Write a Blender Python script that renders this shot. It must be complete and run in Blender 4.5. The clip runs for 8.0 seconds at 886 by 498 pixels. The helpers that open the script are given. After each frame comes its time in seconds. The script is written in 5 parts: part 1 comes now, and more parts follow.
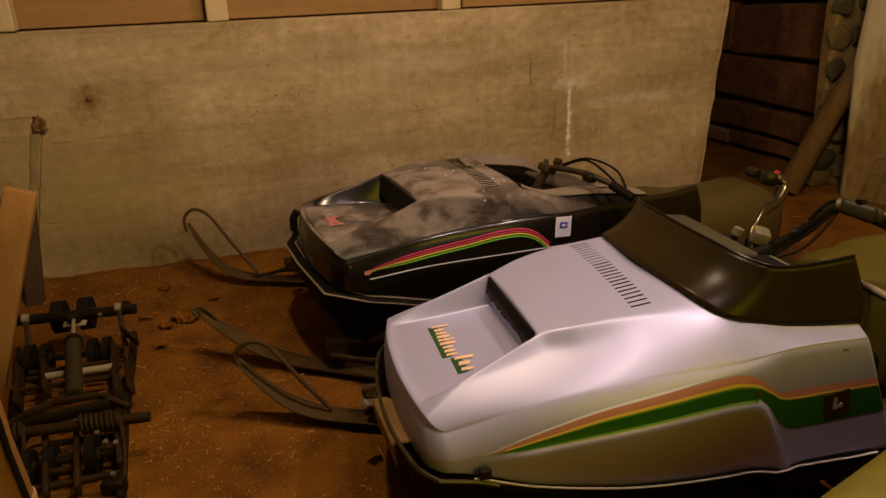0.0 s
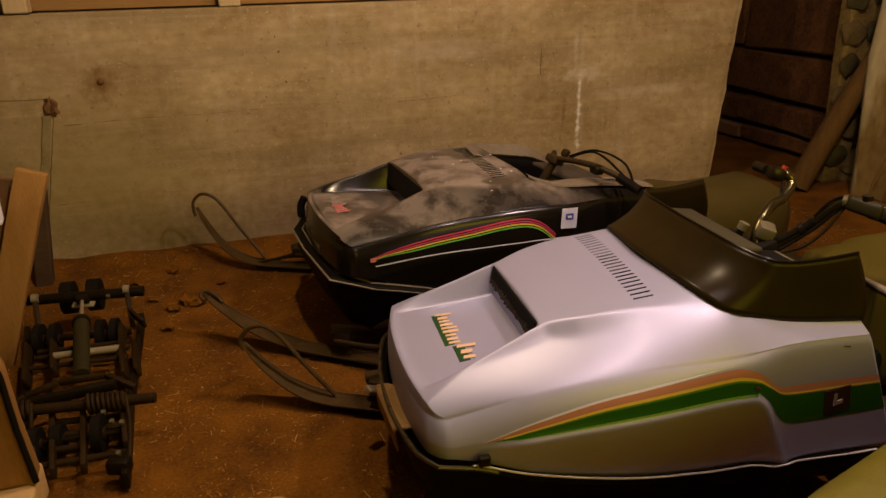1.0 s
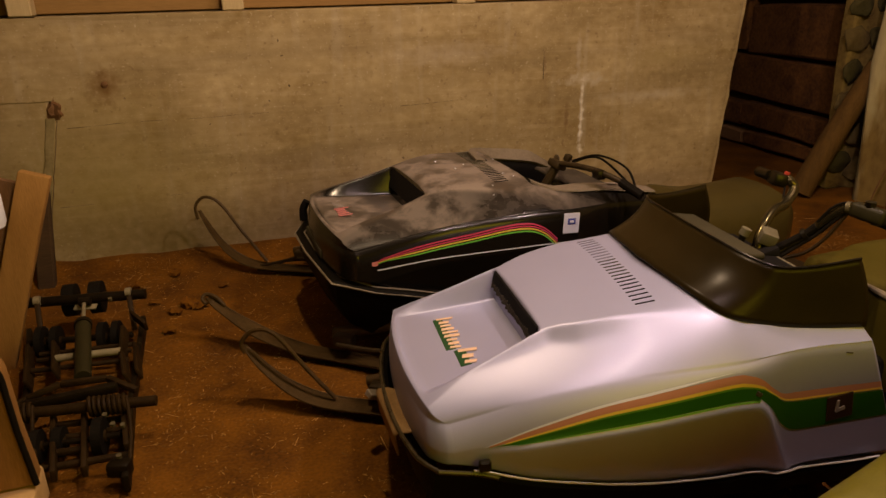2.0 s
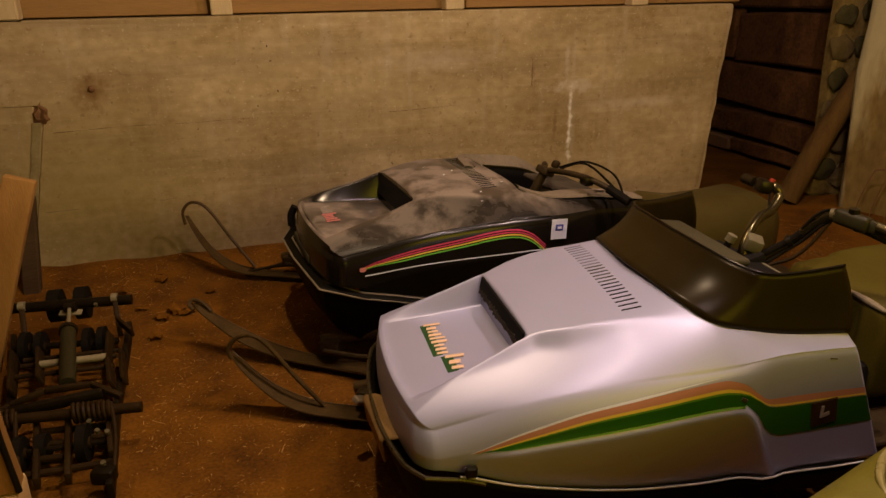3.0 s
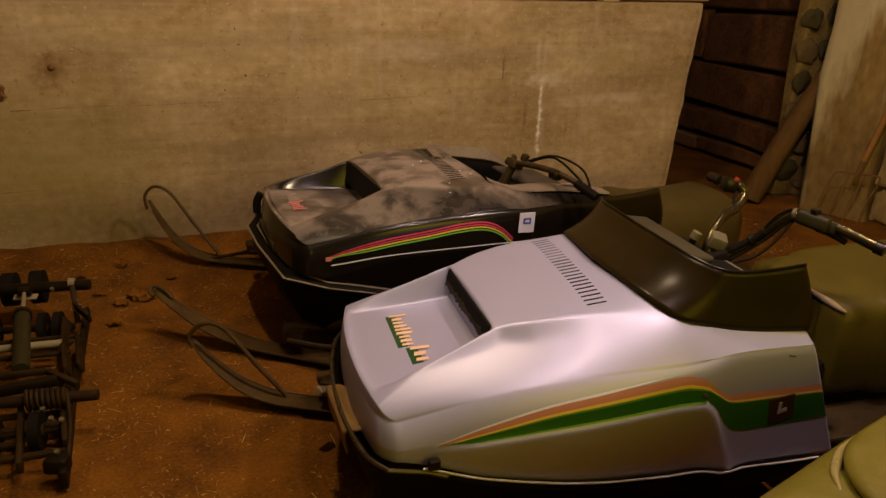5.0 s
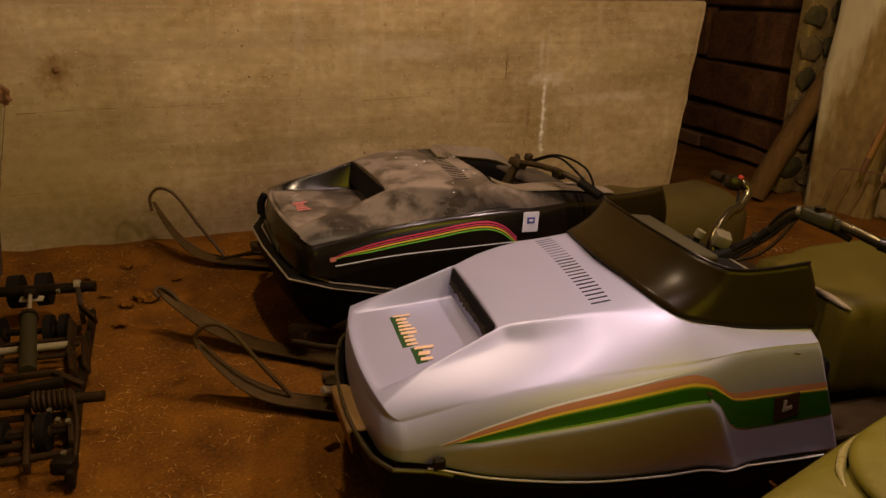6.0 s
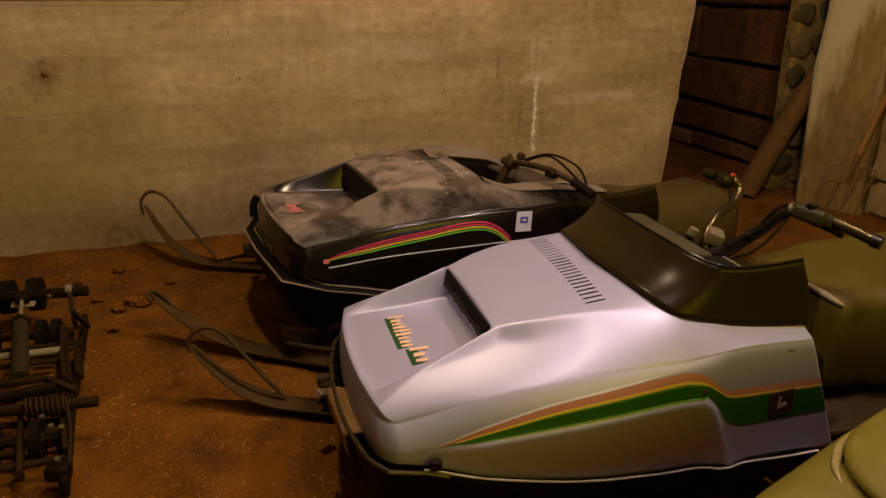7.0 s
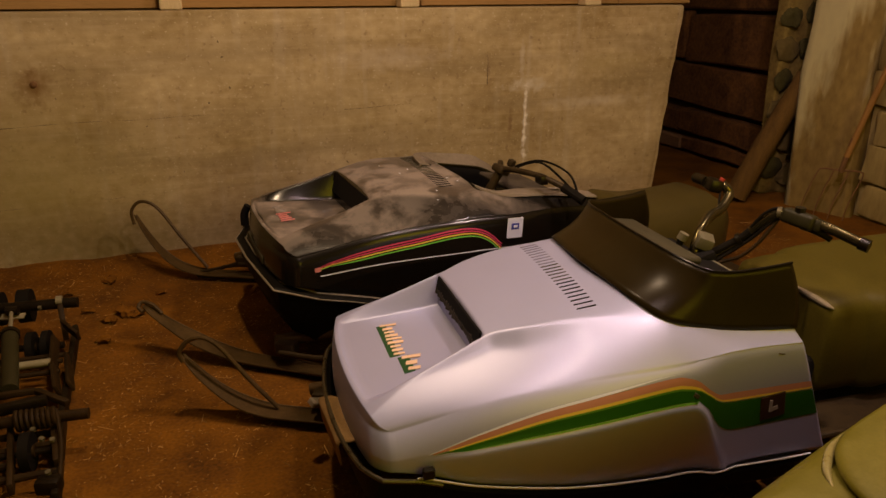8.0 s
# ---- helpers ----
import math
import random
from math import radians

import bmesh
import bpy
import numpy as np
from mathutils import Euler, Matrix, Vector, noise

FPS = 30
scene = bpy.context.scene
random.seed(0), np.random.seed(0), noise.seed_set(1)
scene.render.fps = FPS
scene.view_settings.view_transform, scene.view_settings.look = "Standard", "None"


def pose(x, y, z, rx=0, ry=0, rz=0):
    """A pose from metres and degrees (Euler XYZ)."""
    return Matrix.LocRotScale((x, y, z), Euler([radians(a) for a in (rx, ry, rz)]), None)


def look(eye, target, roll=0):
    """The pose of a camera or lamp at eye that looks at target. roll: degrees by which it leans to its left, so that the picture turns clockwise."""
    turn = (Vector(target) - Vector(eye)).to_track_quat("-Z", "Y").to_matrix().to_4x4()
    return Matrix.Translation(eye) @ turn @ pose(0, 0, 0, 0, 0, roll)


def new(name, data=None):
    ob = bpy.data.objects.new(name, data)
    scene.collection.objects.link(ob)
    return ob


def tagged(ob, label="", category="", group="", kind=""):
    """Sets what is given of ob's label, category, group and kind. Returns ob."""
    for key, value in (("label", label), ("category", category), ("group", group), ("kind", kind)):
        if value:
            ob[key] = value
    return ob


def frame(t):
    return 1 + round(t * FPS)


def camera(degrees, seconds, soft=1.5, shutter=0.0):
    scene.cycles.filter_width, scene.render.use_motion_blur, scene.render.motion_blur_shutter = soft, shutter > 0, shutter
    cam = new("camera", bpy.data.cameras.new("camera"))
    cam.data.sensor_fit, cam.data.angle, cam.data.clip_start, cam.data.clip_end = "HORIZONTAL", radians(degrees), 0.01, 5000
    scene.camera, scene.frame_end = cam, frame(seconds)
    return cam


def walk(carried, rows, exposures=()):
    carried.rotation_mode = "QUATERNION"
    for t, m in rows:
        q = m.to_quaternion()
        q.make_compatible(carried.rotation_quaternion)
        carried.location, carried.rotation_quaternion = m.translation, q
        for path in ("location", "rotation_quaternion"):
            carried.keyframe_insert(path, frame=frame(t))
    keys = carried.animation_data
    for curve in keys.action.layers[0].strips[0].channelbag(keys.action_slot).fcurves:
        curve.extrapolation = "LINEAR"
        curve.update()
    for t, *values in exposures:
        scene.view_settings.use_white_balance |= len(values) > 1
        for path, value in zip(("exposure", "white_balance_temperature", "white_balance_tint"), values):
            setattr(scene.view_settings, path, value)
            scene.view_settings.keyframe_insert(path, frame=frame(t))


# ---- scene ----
cam = camera(62.8, 8.0)
PATH = [
    (0, (-0.02, 0.006, 1.447), (0.512, 1.811, 0.77), -2.4),
    (0.5, (-0.023, -0.002, 1.444), (0.491, 1.794, 0.73), -1.2),
    (1, (-0.013, -0.008, 1.448), (0.493, 1.794, 0.745), -1.5),
    (1.5, (-0.013, -0.007, 1.448), (0.487, 1.8, 0.75), -1.3),
    (3, (-0.004, -0.01, 1.448), (0.526, 1.796, 0.77), -0.9),
    (3.5, (-0.003, -0.007, 1.448), (0.56, 1.789, 0.773), -0.4),
    (4, (0.004, -0.012, 1.451), (0.585, 1.779, 0.776), 0.0),
    (4.5, (-0.004, -0.004, 1.445), (0.598, 1.776, 0.759), 0.9),
    (5, (-0.001, 0.003, 1.443), (0.613, 1.773, 0.743), 1.3),
    (6.5, (0.0, -0.002, 1.445), (0.6, 1.773, 0.744), 0.6),
    (7, (-0.002, 0.004, 1.446), (0.619, 1.771, 0.745), 0.4),
    (7.5, (-0.001, 0.003, 1.448), (0.621, 1.774, 0.757), 0.2),
    (8, (0.002, 0.002, 1.45), (0.644, 1.768, 0.765), -0.0),
]
walk(cam, [(t, look(eye, target, roll)) for t, eye, target, roll in PATH])

# ---------------------------------------------------------------- light
world = bpy.data.worlds.new("world")
world.use_nodes = True
world.node_tree.nodes["Background"].inputs[0].default_value = (0.9, 0.65, 0.35, 1)
world.node_tree.nodes["Background"].inputs[1].default_value = 0.002
scene.world = world


def unseen_light(name, place, watts, colour, radius):
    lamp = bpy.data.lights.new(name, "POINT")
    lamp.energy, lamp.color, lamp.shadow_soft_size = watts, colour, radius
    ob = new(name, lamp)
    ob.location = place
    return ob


# no lamp is in view; three overhead ones fit the shadows and hood highlights
unseen_light("unseen_light", (0.28, 2.15, 2.95), 104, (1.0, 0.72, 0.46), 0.06)
unseen_light("unseen_light", (1.9, 1.4, 2.95), 117, (1.0, 0.715, 0.64), 0.06)
unseen_light("unseen_light", (0.9, 0.66, 2.95), 74, (1.0, 0.72, 0.66), 0.06)
# added yellow fill lamp behind the camera, tinting the darker surfaces olive
unseen_light("unseen_light", (1.8, -2.3, 2.0), 172, (1.0, 0.75, 0.03), 1.3)


# ---------------------------------------------------------------- materials
def material(name, a, b, rough=0.7, metal=0.0, scale=8.0, fine=90.0, bump=0.15, dust=None, dust_amount=0.0, coat=0.0, spread=0.5, stretch=(1, 1, 1), rough_var=0.15, spec=0.3):
    """A surface between two colours, broken up at a coarse and a fine scale, with relief, and dust lying on what faces up."""
    m = bpy.data.materials.new(name)
    m.use_nodes = True
    nt = m.node_tree
    bsdf = nt.nodes["Principled BSDF"]
    tc = nt.nodes.new("ShaderNodeTexCoord")
    mp = nt.nodes.new("ShaderNodeMapping")
    mp.inputs["Scale"].default_value = stretch
    nt.links.new(tc.outputs["Object"], mp.inputs["Vector"])
    n1 = nt.nodes.new("ShaderNodeTexNoise")
    n1.inputs["Scale"].default_value, n1.inputs["Detail"].default_value, n1.inputs["Roughness"].default_value = scale, 6, 0.6
    n2 = nt.nodes.new("ShaderNodeTexNoise")
    n2.inputs["Scale"].default_value, n2.inputs["Detail"].default_value = fine, 4
    for n in (n1, n2):
        nt.links.new(mp.outputs[0], n.inputs["Vector"])
    add = nt.nodes.new("ShaderNodeMix")
    add.data_type = "FLOAT"
    add.inputs[0].default_value = 0.35
    nt.links.new(n1.outputs["Fac"], add.inputs[2])
    nt.links.new(n2.outputs["Fac"], add.inputs[3])
    ramp = nt.nodes.new("ShaderNodeMapRange")
    ramp.inputs["From Min"].default_value, ramp.inputs["From Max"].default_value = 0.5 - spread / 2, 0.5 + spread / 2
    nt.links.new(add.outputs[0], ramp.inputs["Value"])
    mix = nt.nodes.new("ShaderNodeMix")
    mix.data_type = "RGBA"
    mix.inputs[6].default_value, mix.inputs[7].default_value = (*a, 1), (*b, 1)
    nt.links.new(ramp.outputs[0], mix.inputs[0])
    colour, dusted = mix.outputs[2], None
    if dust:
        geo = nt.nodes.new("ShaderNodeNewGeometry")
        sep = nt.nodes.new("ShaderNodeSeparateXYZ")
        nt.links.new(geo.outputs["Normal"], sep.inputs[0])
        up = nt.nodes.new("ShaderNodeMapRange")
        up.inputs["From Min"].default_value, up.inputs["From Max"].default_value = 0.78, 0.99
        nt.links.new(sep.outputs["Z"], up.inputs["Value"])
        n3 = nt.nodes.new("ShaderNodeTexNoise")
        n3.inputs["Scale"].default_value, n3.inputs["Detail"].default_value, n3.inputs["Distortion"].default_value = 9.0, 14, 0.25
        n3.inputs["Roughness"].default_value = 0.66
        nt.links.new(tc.outputs["Object"], n3.inputs["Vector"])
        blot = nt.nodes.new("ShaderNodeMapRange")
        blot.inputs["From Min"].default_value, blot.inputs["From Max"].default_value = 0.42, 0.57
        blot.inputs["To Min"].default_value = 0.25
        nt.links.new(n3.outputs["Fac"], blot.inputs["Value"])
        mul = nt.nodes.new("ShaderNodeMath")
        mul.operation = "MULTIPLY"
        nt.links.new(up.outputs[0], mul.inputs[0])
        nt.links.new(blot.outputs[0], mul.inputs[1])
        amount = nt.nodes.new("ShaderNodeMath")
        amount.operation = "MULTIPLY"
        amount.inputs[1].default_value = dust_amount
        nt.links.new(mul.outputs[0], amount.inputs[0])
        over = nt.nodes.new("ShaderNodeMix")
        over.data_type = "RGBA"
        over.inputs[7].default_value = (*dust, 1)
        nt.links.new(amount.outputs[0], over.inputs[0])
        nt.links.new(colour, over.inputs[6])
        colour, dusted = over.outputs[2], amount.outputs[0]
    nt.links.new(colour, bsdf.inputs["Base Color"])
    rr = nt.nodes.new("ShaderNodeMapRange")
    rr.inputs["To Min"].default_value, rr.inputs["To Max"].default_value = max(rough - rough_var, 0.04), min(rough + rough_var, 1)
    nt.links.new(n1.outputs["Fac"], rr.inputs["Value"])
    if dusted:
        rmix = nt.nodes.new("ShaderNodeMix")
        rmix.data_type = "FLOAT"
        rmix.inputs[3].default_value = 0.85
        nt.links.new(dusted, rmix.inputs[0])
        nt.links.new(rr.outputs[0], rmix.inputs[2])
        nt.links.new(rmix.outputs[0], bsdf.inputs["Roughness"])
    else:
        nt.links.new(rr.outputs[0], bsdf.inputs["Roughness"])
    bsdf.inputs["Metallic"].default_value = metal
    bsdf.inputs["Specular IOR Level"].default_value = spec
    bsdf.inputs["Coat Weight"].default_value = coat
    bsdf.inputs["Coat Roughness"].default_value = 0.15
    if bump:
        bp = nt.nodes.new("ShaderNodeBump")
        bp.inputs["Strength"].default_value, bp.inputs["Distance"].default_value = bump, 0.01
        nt.links.new(add.outputs[0], bp.inputs["Height"])
        nt.links.new(bp.outputs[0], bsdf.inputs["Normal"])
    return m


def concrete_material(name):
    """Old poured concrete: grey-brown, long streaks along the form boards, pale washes, and a foot darkened by damp and
    painted shade.
    """
    m = material(name, (0.25, 0.170, 0.064), (0.52, 0.405, 0.222), 0.9, 0, 1.9, 15, 0.7, spread=0.36, stretch=(1, 1, 1.4))
    nt = m.node_tree
    bsdf = nt.nodes["Principled BSDF"]
    colour = bsdf.inputs["Base Color"].links[0].from_socket
    tc = nt.nodes.new("ShaderNodeTexCoord")
    mp = nt.nodes.new("ShaderNodeMapping")
    mp.inputs["Scale"].default_value = (9, 1, 0.9)
    nt.links.new(tc.outputs["Object"], mp.inputs["Vector"])
    streak = nt.nodes.new("ShaderNodeTexNoise")
    streak.inputs["Scale"].default_value, streak.inputs["Detail"].default_value = 1.6, 5
    nt.links.new(mp.outputs[0], streak.inputs["Vector"])
    pick = nt.nodes.new("ShaderNodeMapRange")
    pick.inputs["From Min"].default_value, pick.inputs["From Max"].default_value, pick.inputs["To Max"].default_value = 0.55, 0.8, 0.28
    nt.links.new(streak.outputs["Fac"], pick.inputs["Value"])
    pale = nt.nodes.new("ShaderNodeMix")
    pale.data_type = "RGBA"
    pale.inputs[7].default_value = (0.58, 0.51, 0.41, 1)
    nt.links.new(pick.outputs[0], pale.inputs[0])
    nt.links.new(colour, pale.inputs[6])
    mb = nt.nodes.new("ShaderNodeMapping")
    mb.inputs["Scale"].default_value = (0.8, 1, 5)
    nt.links.new(tc.outputs["Object"], mb.inputs["Vector"])
    band = nt.nodes.new("ShaderNodeTexNoise")
    band.inputs["Scale"].default_value, band.inputs["Detail"].default_value = 1.2, 3
    nt.links.new(mb.outputs[0], band.inputs["Vector"])
    damp = nt.nodes.new("ShaderNodeMapRange")
    damp.inputs["From Min"].default_value, damp.inputs["From Max"].default_value, damp.inputs["To Max"].default_value = 0.46, 0.70, 0.55
    nt.links.new(band.outputs["Fac"], damp.inputs["Value"])
    stain = nt.nodes.new("ShaderNodeMix")
    stain.data_type = "RGBA"
    stain.inputs[7].default_value = (0.25, 0.185, 0.095, 1)
    nt.links.new(damp.outputs[0], stain.inputs[0])
    nt.links.new(pale.outputs[2], stain.inputs[6])
    speck = nt.nodes.new("ShaderNodeTexVoronoi")
    speck.inputs["Scale"].default_value = 9
    nt.links.new(tc.outputs["Object"], speck.inputs["Vector"])
    pit = nt.nodes.new("ShaderNodeMapRange")
    pit.inputs["From Min"].default_value, pit.inputs["From Max"].default_value = 0.05, 0.11
    pit.inputs["To Min"].default_value, pit.inputs["To Max"].default_value = 0.22, 0.0
    nt.links.new(speck.outputs["Distance"], pit.inputs["Value"])
    dark = nt.nodes.new("ShaderNodeMix")
    dark.data_type = "RGBA"
    dark.inputs[7].default_value = (0.2, 0.15, 0.09, 1)
    nt.links.new(pit.outputs[0], dark.inputs[0])
    nt.links.new(stain.outputs[2], dark.inputs[6])
    # pale lime flecks and long rubbed strokes along the form boards
    last = dark.outputs[2]
    for shape, scale, detail, low, high, most, tint_to in (((1, 1, 1.3), 55, 3, 0.62, 0.74, 0.45, (0.66, 0.55, 0.38)), ((0.9, 1, 16), 2.2, 6, 0.54, 0.74, 0.22, (0.60, 0.48, 0.31)), ((0.7, 1, 11), 1.7, 6, 0.55, 0.76, 0.32, (0.20, 0.14, 0.045)), ((1, 1, 1), 34, 4, 0.62, 0.74, 0.5, (0.19, 0.12, 0.055))):
        place = nt.nodes.new("ShaderNodeMapping")
        place.inputs["Scale"].default_value = shape
        nt.links.new(tc.outputs["Object"], place.inputs["Vector"])
        grain = nt.nodes.new("ShaderNodeTexNoise")
        grain.inputs["Scale"].default_value, grain.inputs["Detail"].default_value = scale, detail
        nt.links.new(place.outputs[0], grain.inputs["Vector"])
        cutoff = nt.nodes.new("ShaderNodeMapRange")
        cutoff.inputs["From Min"].default_value, cutoff.inputs["From Max"].default_value, cutoff.inputs["To Max"].default_value = low, high, most
        nt.links.new(grain.outputs["Fac"], cutoff.inputs["Value"])
        wash = nt.nodes.new("ShaderNodeMix")
        wash.data_type = "RGBA"
        wash.inputs[7].default_value = (*tint_to, 1)
        nt.links.new(cutoff.outputs[0], wash.inputs[0])
        nt.links.new(last, wash.inputs[6])
        last = wash.outputs[2]
    # a rust halo round the tie end, and a smear of pale mortar
    # low dark patches at x -0.45 and 0.5 are damp plus painted shadow
    # the wide olive patch at x -0.75 paints yellow light onto the wall
    for place, shape, reach, colour, most in (((-0.655, 4.13, 0.978), (1, 0.2, 0.85), 0.10, (0.16, 0.075, 0.022), 0.9), ((2.07, 4.13, 0.865), (0.45, 0.2, 1.5), 0.075, (0.62, 0.55, 0.44), 0.6), ((2.05, 4.13, 0.62), (3.6, 0.2, 0.24), 0.06, (0.80, 0.74, 0.64), 1.0), ((2.02, 4.13, 1.0), (3.0, 0.2, 0.35), 0.06, (0.62, 0.55, 0.46), 0.3), ((1.95, 4.13, 0.64), (3.5, 0.2, 0.45), 0.06, (0.17, 0.09, 0.04), 0.6), ((1.80, 4.13, 0.95), (3.5, 0.2, 0.5), 0.05, (0.2, 0.12, 0.06), 0.5), ((2.55, 4.13, 0.74), (0.25, 0.2, 2.2), 0.10, (0.60, 0.52, 0.42), 0.35), ((1.2, 4.13, 1.05), (0.3, 0.2, 1.6), 0.14, (0.58, 0.5, 0.41), 0.3), ((0.2, 4.13, 0.5), (0.3, 0.2, 1.3), 0.14, (0.2, 0.14, 0.07), 0.4), ((2.7, 4.13, 0.86), (0.2, 0.2, 1.6), 0.11, (0.19, 0.135, 0.05), 0.55), ((-0.75, 4.13, 0.45), (0.4, 0.2, 0.55), 0.34, (0.27, 0.21, 0.06), 0.75), ((-0.45, 4.13, 0.12), (0.35, 0.2, 1.1), 0.30, (0.14, 0.10, 0.03), 0.75), ((0.5, 4.13, 0.10), (0.4, 0.2, 1.2), 0.28, (0.14, 0.095, 0.035), 0.7), ((2.6, 4.13, 0.98), (0.35, 0.2, 1.6), 0.13, (0.34, 0.26, 0.10), 0.45)):
        off = nt.nodes.new("ShaderNodeVectorMath")
        off.operation = "SUBTRACT"
        off.inputs[1].default_value = place
        nt.links.new(tc.outputs["Object"], off.inputs[0])
        mul = nt.nodes.new("ShaderNodeVectorMath")
        mul.operation = "MULTIPLY"
        mul.inputs[1].default_value = shape
        nt.links.new(off.outputs[0], mul.inputs[0])
        far = nt.nodes.new("ShaderNodeVectorMath")
        far.operation = "LENGTH"
        nt.links.new(mul.outputs[0], far.inputs[0])
        rag = nt.nodes.new("ShaderNodeTexNoise")
        rag.inputs["Scale"].default_value, rag.inputs["Detail"].default_value = 22, 5
        nt.links.new(tc.outputs["Object"], rag.inputs["Vector"])
        push = nt.nodes.new("ShaderNodeMath")
        push.operation = "MULTIPLY_ADD"
        push.inputs[1].default_value, push.inputs[2].default_value = 0.20, -0.10
        nt.links.new(rag.outputs["Fac"], push.inputs[0])
        both = nt.nodes.new("ShaderNodeMath")
        both.operation = "ADD"
        nt.links.new(far.outputs["Value"], both.inputs[0])
        nt.links.new(push.outputs[0], both.inputs[1])
        near = nt.nodes.new("ShaderNodeMapRange")
        near.inputs["From Max"].default_value, near.inputs["To Min"].default_value, near.inputs["To Max"].default_value = reach, most, 0.0
        nt.links.new(both.outputs[0], near.inputs["Value"])
        tint = nt.nodes.new("ShaderNodeMix")
        tint.data_type = "RGBA"
        tint.inputs[7].default_value = (*colour, 1)
        nt.links.new(near.outputs[0], tint.inputs[0])
        nt.links.new(last, tint.inputs[6])
        last = tint.outputs[2]
    nt.links.new(last, bsdf.inputs["Base Color"])
    return m


CONCRETE = concrete_material("concrete")
CRACK = material("dark crack", (0.10, 0.07, 0.035), (0.18, 0.125, 0.07), 0.95, 0, 30, 90, 0.3)
JOINT = material("olive mortar", (0.17, 0.13, 0.05), (0.33, 0.265, 0.125), 0.95, 0, 9, 50, 0.8)
DARK_WOOD = material("dark wood", (0.035, 0.02, 0.008), (0.09, 0.052, 0.022), 0.85, 0, 5, 60, 0.4, stretch=(0.3, 3, 3))
LOG = material("worn log", (0.062, 0.031, 0.007), (0.16, 0.088, 0.021), 0.85, 0, 9, 70, 0.8, stretch=(3, 3, 0.6), spec=0.2)
EARTH = material("earth floor", (0.046, 0.0160, 0.0014), (0.240, 0.094, 0.006), 0.95, 0, 4.0, 85, 1.0, spread=0.42, spec=0.15)
STRAW = material("straw", (0.42, 0.20, 0.035), (0.72, 0.46, 0.13), 0.8, 0, 30, 200, 0)


def vary_pieces(m, low, high):
    """Lets the colour of a material differ from piece to piece."""
    nt = m.node_tree
    bsdf = nt.nodes["Principled BSDF"]
    colour = bsdf.inputs["Base Color"].links[0].from_socket
    geo = nt.nodes.new("ShaderNodeNewGeometry")
    fade = nt.nodes.new("ShaderNodeMapRange")
    fade.inputs["To Min"].default_value, fade.inputs["To Max"].default_value = low, high
    nt.links.new(geo.outputs["Random Per Island"], fade.inputs["Value"])
    tone = nt.nodes.new("ShaderNodeHueSaturation")
    nt.links.new(fade.outputs[0], tone.inputs["Value"])
    nt.links.new(colour, tone.inputs["Color"])
    nt.links.new(tone.outputs[0], bsdf.inputs["Base Color"])


vary_pieces(STRAW, 0.15, 1.15)
TIMBER = material("old timber", (0.19, 0.105, 0.030), (0.35, 0.205, 0.07), 0.8, 0, 5, 60, 0.4, stretch=(0.3, 1, 3))
TIMBER_PALE = material("pale timber", (0.42, 0.31, 0.15), (0.60, 0.47, 0.26), 0.8, 0, 5, 60, 0.3, stretch=(3, 1, 0.4))
TIMBER_DARK = material("dark timber", (0.11, 0.055, 0.022), (0.22, 0.115, 0.05), 0.85, 0, 5, 60, 0.5, stretch=(3, 3, 0.5))
PLANK = material("worn plank", (0.17, 0.080, 0.016), (0.33, 0.165, 0.042), 0.75, 0, 5, 70, 0.35, stretch=(3, 3, 0.5))
STONE = material("brown stone", (0.038, 0.014, 0.0025), (0.180, 0.075, 0.016), 0.9, 0, 5, 40, 0.9, spread=0.4)
OCHRE_MORTAR = material("ochre mortar", (0.085, 0.05, 0.010), (0.27, 0.19, 0.05), 0.95, 0, 6, 40, 1.0, spread=0.4)
OCHRE_STONE = material("ochre stone", (0.065, 0.044, 0.012), (0.15, 0.105, 0.033), 0.95, 0, 7, 40, 0.9, spread=0.4)
STONE_GREY = material("grey green stone", (0.026, 0.022, 0.006), (0.080, 0.066, 0.022), 0.95, 0, 9, 60, 0.8, spec=0.2)
WHITEWASH = material("flaking whitewash", (0.12, 0.072, 0.016), (0.40, 0.305, 0.11), 0.95, 0, 2.2, 22, 1.0, spread=0.40, stretch=(1, 1, 0.3))
SILVER = material("silver paint", (0.42, 0.43, 0.60), (0.47, 0.48, 0.67), 0.46, 0.36, 3, 400, 0.012, coat=0.05, rough_var=0.05, spec=0.5)
BLACK_PAINT = material("black paint", (0.006, 0.005, 0.003), (0.013, 0.010, 0.006), 0.21, 0, 6, 90, 0.01, dust=(0.31, 0.25, 0.195), dust_amount=0.85, coat=0.0, rough_var=0.06, spec=0.45)
BLACK_PLASTIC = material("black plastic", (0.006, 0.004, 0.001), (0.009, 0.0062, 0.0014), 0.33, 0, 5, 200, 0.03, rough_var=0.05, spec=0.32)
SMOKED = material("smoked plastic", (0.013, 0.0085, 0.0016), (0.024, 0.0155, 0.003), 0.31, 0, 6, 160, 0.03, rough_var=0.10, spec=0.17)
BLACK_MATT = material("matt black", (0.006, 0.005, 0.004), (0.011, 0.009, 0.007), 0.85, 0, 5, 90, 0.1, spec=0.15)
PAN_PLASTIC = material("dull black plastic", (0.003, 0.0025, 0.0015), (0.007, 0.0055, 0.003), 0.6, 0, 5, 120, 0.05, spec=0.08)
# brown flecks in the colour stand in for glints along the rim
RIM_BLACK = material("brown-flecked black rim", (0.006, 0.004, 0.0015), (0.06, 0.045, 0.016), 0.3, 0, 30, 160, 0.15, spec=0.5)
DUSTY_BLACK = material("dusty black", (0.025, 0.02, 0.014), (0.11, 0.088, 0.06), 0.8, 0, 9, 60, 0.1, spec=0.2)
